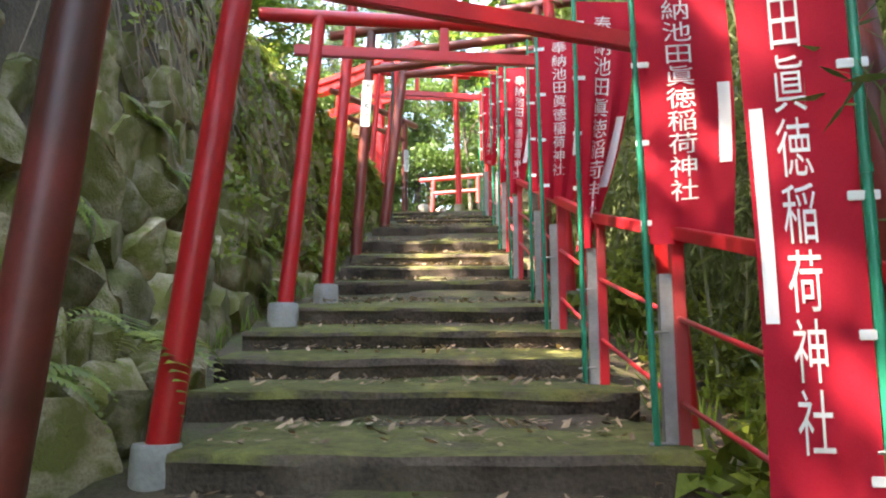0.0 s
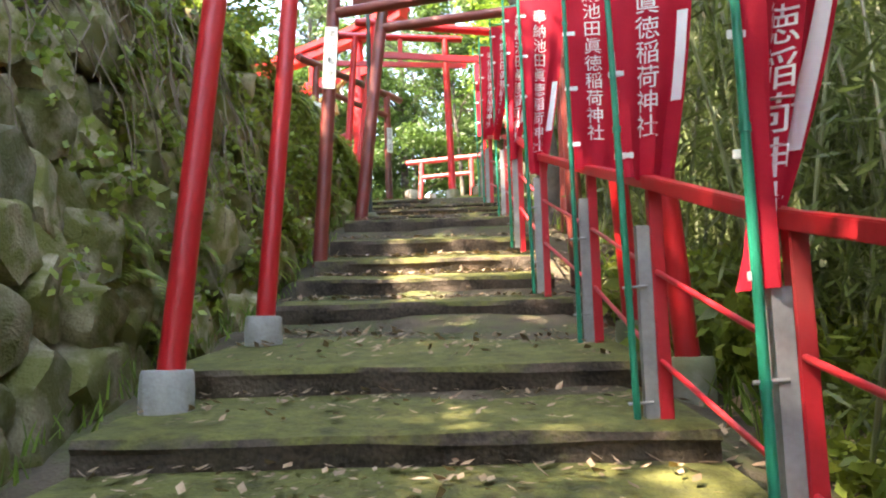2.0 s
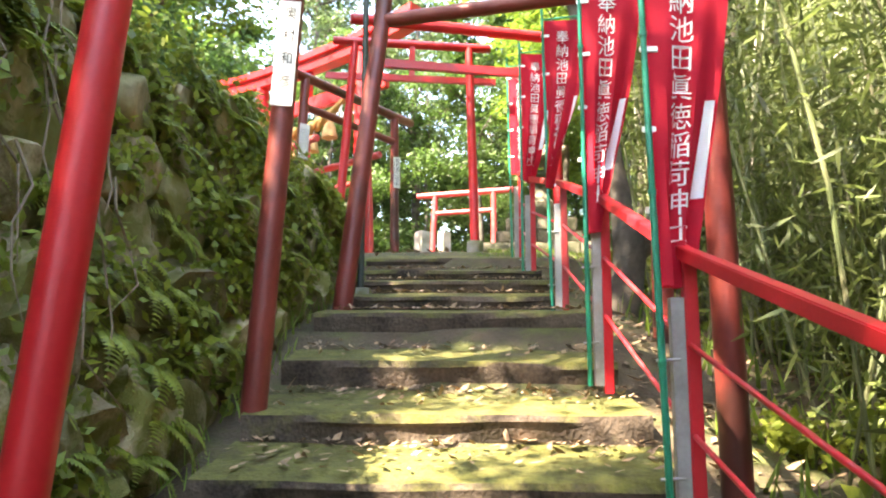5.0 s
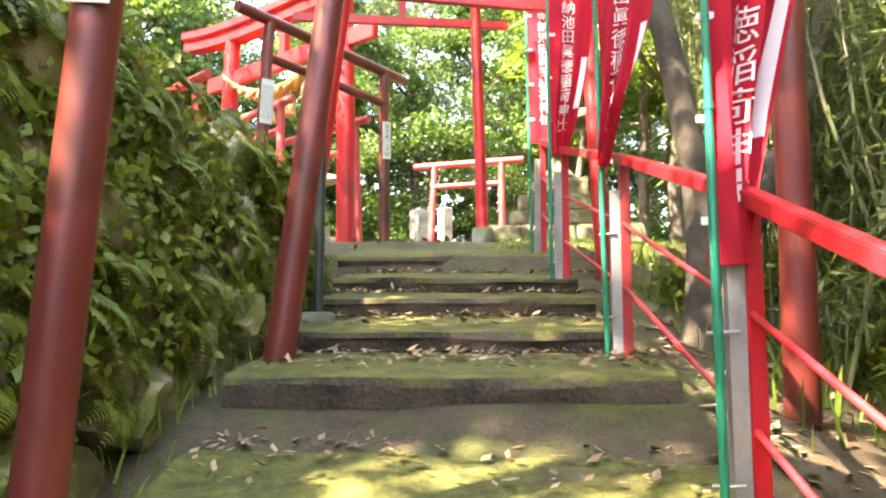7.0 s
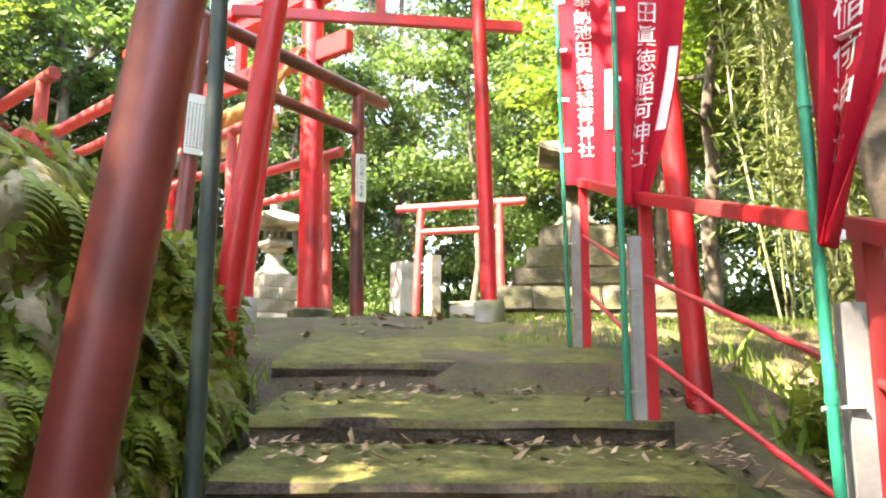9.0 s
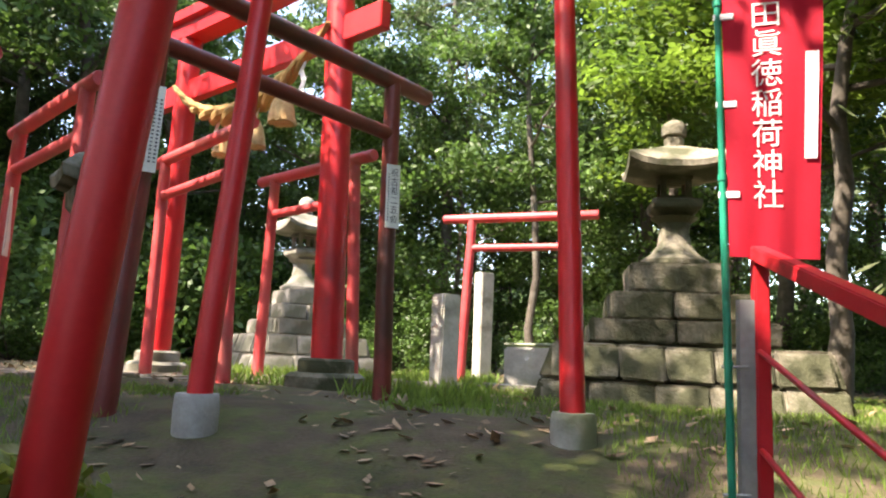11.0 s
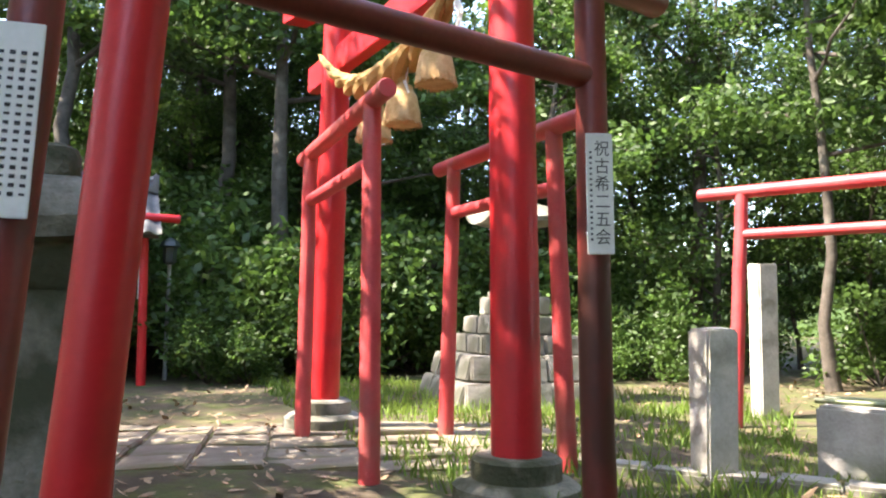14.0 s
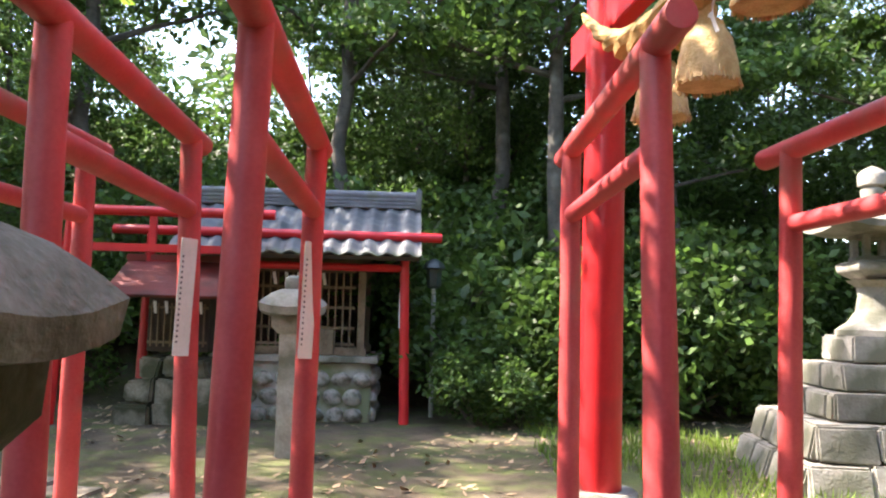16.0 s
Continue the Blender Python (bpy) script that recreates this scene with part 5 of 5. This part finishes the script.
for k in range(330):
    y = 1.2 + 9.1 * rf.random() ** 0.75
    f = rf.random() ** 0.8
    if y < 4.6 and (k % 5 or f < 0.25): continue
    h = (wall_top(y) + 0.02 - slope(y)) * f
    fern(*g(wall_x(y) + 0.10 - 0.24 * h, y, slope(y) + h), 0, rf.uniform(25, 65), rf.uniform(0.32, 0.75) * (1.25 if f > 0.85 else 1), k)
fern(*g(-0.56, 2.32, 0.72), 0, 20, 1.15, 1)
fern(*g(-0.66, 1.9, 0.62), 0, 20, 0.8, 2)

def wall_plants():
    """Creepers, moss cushions and hanging roots over the stones."""
    nr = np.random.default_rng(31)
    cs, rs = [], []
    for k in range(420):
        y = 1.0 + 9.3 * nr.random() ** 0.7
        f = nr.random() ** 0.7
        if y < 4.2 and f < 0.6: continue
        h = (wall_top(y) + 0.04 - slope(y)) * f
        cs.append(g(wall_x(y) + 0.13 - 0.24 * h, y, slope(y) + h)); rs.append((0.06, 0.22, 0.16))
    me = leaves(11000, cs, rs, 0.055, nr, 0.6, 0.5, 0.1, FERNLEAF, "creeper")
    tagged(new("creeper", me), "small-leaved green creeper over the stone wall", "creeper", kind="stuff")
    rng, bm = random.Random(12), bmesh.new()
    for k in range(130):
        y = rng.uniform(1.5, 6.5)
        top = wall_top(y) - rng.uniform(0.0, 0.9)
        n, ln = 5, rng.uniform(0.3, 0.9)
        pts = []
        for q in range(n):
            z = top - ln * q / (n - 1)
            pts.append(Vector(g(wall_x(y) + 0.16 - 0.24 * (z - slope(y)) + rng.uniform(-0.02, 0.03), y + rng.uniform(-0.05, 0.05) * q, z)))
        chain(bm, pts, [0.006, 0.006, 0.005, 0.004, 0.002], 5)
    tagged(new("hanging_roots", mesh_of(bm, "hanging_roots", WOOD)), "thin brown roots hanging over the stone wall", "roots", kind="stuff")
wall_plants()

def strew(name, n, area, size, mat, label, category, aspect, droop, keep, lift, seed, upright=False):
    """Blades or fallen leaves over an area, each set on the ground."""
    nr = np.random.default_rng(seed)
    xs, ys = nr.uniform(area[0], area[1], n), nr.uniform(area[2], area[3], n)
    v, f = [], []
    for x, y in zip(xs, ys):
        z = keep(x, y)
        if z is None: continue
        a, s = nr.uniform(0, 6.28), size * nr.uniform(0.5, 1.4)
        dx, dy = math.cos(a), math.sin(a)
        i = len(v)
        if upright:
            bx, by = nr.normal() * 0.35 * s, nr.normal() * 0.35 * s
            w = 0.06 * s
            v += [(x - dx * w, y - dy * w, z), (x + dx * w, y + dy * w, z), (x + bx * 0.5 + dx * w * 0.7, y + by * 0.5 + dy * w * 0.7, z + s * 0.6), (x + bx, y + by, z + s), (x + bx * 0.5 - dx * w * 0.7, y + by * 0.5 - dy * w * 0.7, z + s * 0.6)]
            f.append((i, i + 1, i + 2, i + 3, i + 4))
        else:
            tz = nr.normal() * 0.25 * s
            v += [(x - dx * s / 2, y - dy * s / 2, z + lift), (x - dy * s * aspect / 2, y + dx * s * aspect / 2, z + lift + abs(tz) * 0.6), (x + dx * s / 2, y + dy * s / 2, z + lift + abs(tz)), (x + dy * s * aspect / 2, y - dx * s * aspect / 2, z + lift + 0.003)]
            f.append((i, i + 1, i + 2, i + 3))
    tagged(new(name, raw_mesh(name, v, f, mat)), label, category, kind="stuff")
def on_steps(x, y):
    p, q = x / U, y / U
    if not (step_left(max(2.1, q - 0.7)) + 0.03 < p < 1.0): return None
    for i, (ya, za, fa) in enumerate(STEPS[:-1]):
        yb, fb = STEPS[i + 1][0], STEPS[i + 1][2]
        if ya + 0.05 < q < yb:
            s = (q - ya) / (yb - ya)
            if random.random() > s ** 1.6 * (1.0 if q > 5.5 else 0.5) + 0.10: return None
            return (za + (fb - za) * s) * U
    return None
def in_grass(x, y):
    p, q = x / U, y / U
    if q > 12.3 and p > -0.5 + 0.15 * noise.noise((x * 2, y * 2, 1)) and p < 6: return ground(x, y)
    if q > 11.0 and p > 0.45 + 0.2 * noise.noise((x * 2, y * 2, 1)): return ground(x, y)
    if 10.7 < q < 13.4 and p < -1.4 + 0.25 * noise.noise((x * 2, y * 2, 2)) and noise.noise((x * 1.6, y * 1.6, 4)) > -0.3: return ground(x, y)
    return None
def court_grass(x, y):
    d = (-x * 0.72 + y * 0.69)
    u = (x / U + 2.85) * 0.69 + (y / U - 14.35) * 0.72
    if u < 0.8 or noise.noise((x * 0.9, y * 0.9, 5)) < -0.22 or y / U > 19.5: return None
    return ground(x, y)
strew("leaf_litter", 17000, (-1.3, 1.2, 0.5, 12.0), 0.05, DRYLEAF, "dry brown fallen leaves along the backs of the steps", "leaf litter", 0.45, 0, on_steps, 0.012, 1)
strew("forest_litter", 16000, (-13, 10, 10.5, 27), 0.075, DRYLEAF, "dry brown fallen leaves over the forest floor", "leaf litter", 0.5, 0, lambda x, y: ground(x, y) if noise.noise((x * 0.6, y * 0.6, 9)) > -0.1 and y > 12 + abs(x + 2) * 0.5 else None, 0.006, 2)
strew("bank_litter", 5000, (1.15, 4.5, 0, 13), 0.09, DRYLEAF, "dry bamboo leaves on the bank", "leaf litter", 0.3, 0, lambda x, y: ground(x, y), 0.008, 7)
strew("grass", 62000, (-3.6, 6.0, 12.2, 19.5), 0.045, GRASSLEAF, "short fresh green grass and weeds in the court", "grass", 0, 0, in_grass, 0, 3, True)
strew("dry_grass", 26000, (-10, 0, 14, 23), 0.11, GRASSLEAF, "thin yellowish grass on the court's edge", "grass", 0, 0, court_grass, 0, 4, True)
strew("wall_grass", 1600, (-1.25, -0.62, 0.5, 12.0), 0.085, GRASSLEAF, "long grass along the foot of the wall", "grass", 0, 0, lambda x, y: slope(y / U) * U - 0.06 if wall_x(y / U) * U - 0.05 < x < wall_x(y / U) * U + 0.28 else None, 0, 5, True)
strew("bank_grass", 2600, (1.1, 4.0, 0.0, 13.0), 0.17, GRASSLEAF, "long grass on the bank beyond the handrail", "grass", 0, 0, lambda x, y: ground(x, y) if x / U > 1.25 else None, 0, 6, True)

# ---- distance ----
def far_woods():
    nr = np.random.default_rng(77)
    n = 420
    a = nr.uniform(-0.2, math.pi + 0.9, n)
    r = nr.uniform(28, 42, n)
    cs = np.stack([r * np.cos(a), 8 + r * np.sin(a), nr.uniform(0, 12, n) + 3], 1)
    me = leaves(62000, cs, np.full((n, 3), 2.0), 0.5, nr, 0.5, 0.2, 0.2, DARKLEAF, "far_woods")
    tagged(new("far_woods", me), "dense dark green woods in the distance", "woods", kind="stuff")
    bm = bmesh.new()
    rings = [[bm.verts.new((58 * math.cos(q * math.pi / 24), 8 + 58 * math.sin(q * math.pi / 24), z + (3 * noise.noise((q * 0.7, z, 0)) if z > 5 else 0))) for q in range(48)] for z in (-8, 4, 9)]
    for p, q in zip(rings, rings[1:]):
        for k in range(48): bm.faces.new((p[k], p[(k + 1) % 48], q[(k + 1) % 48], q[k]))
    tagged(new("backdrop", mesh_of(bm, "backdrop", DARKLEAF)), "far dark wooded hillside", "hillside", kind="structure")
far_woods()
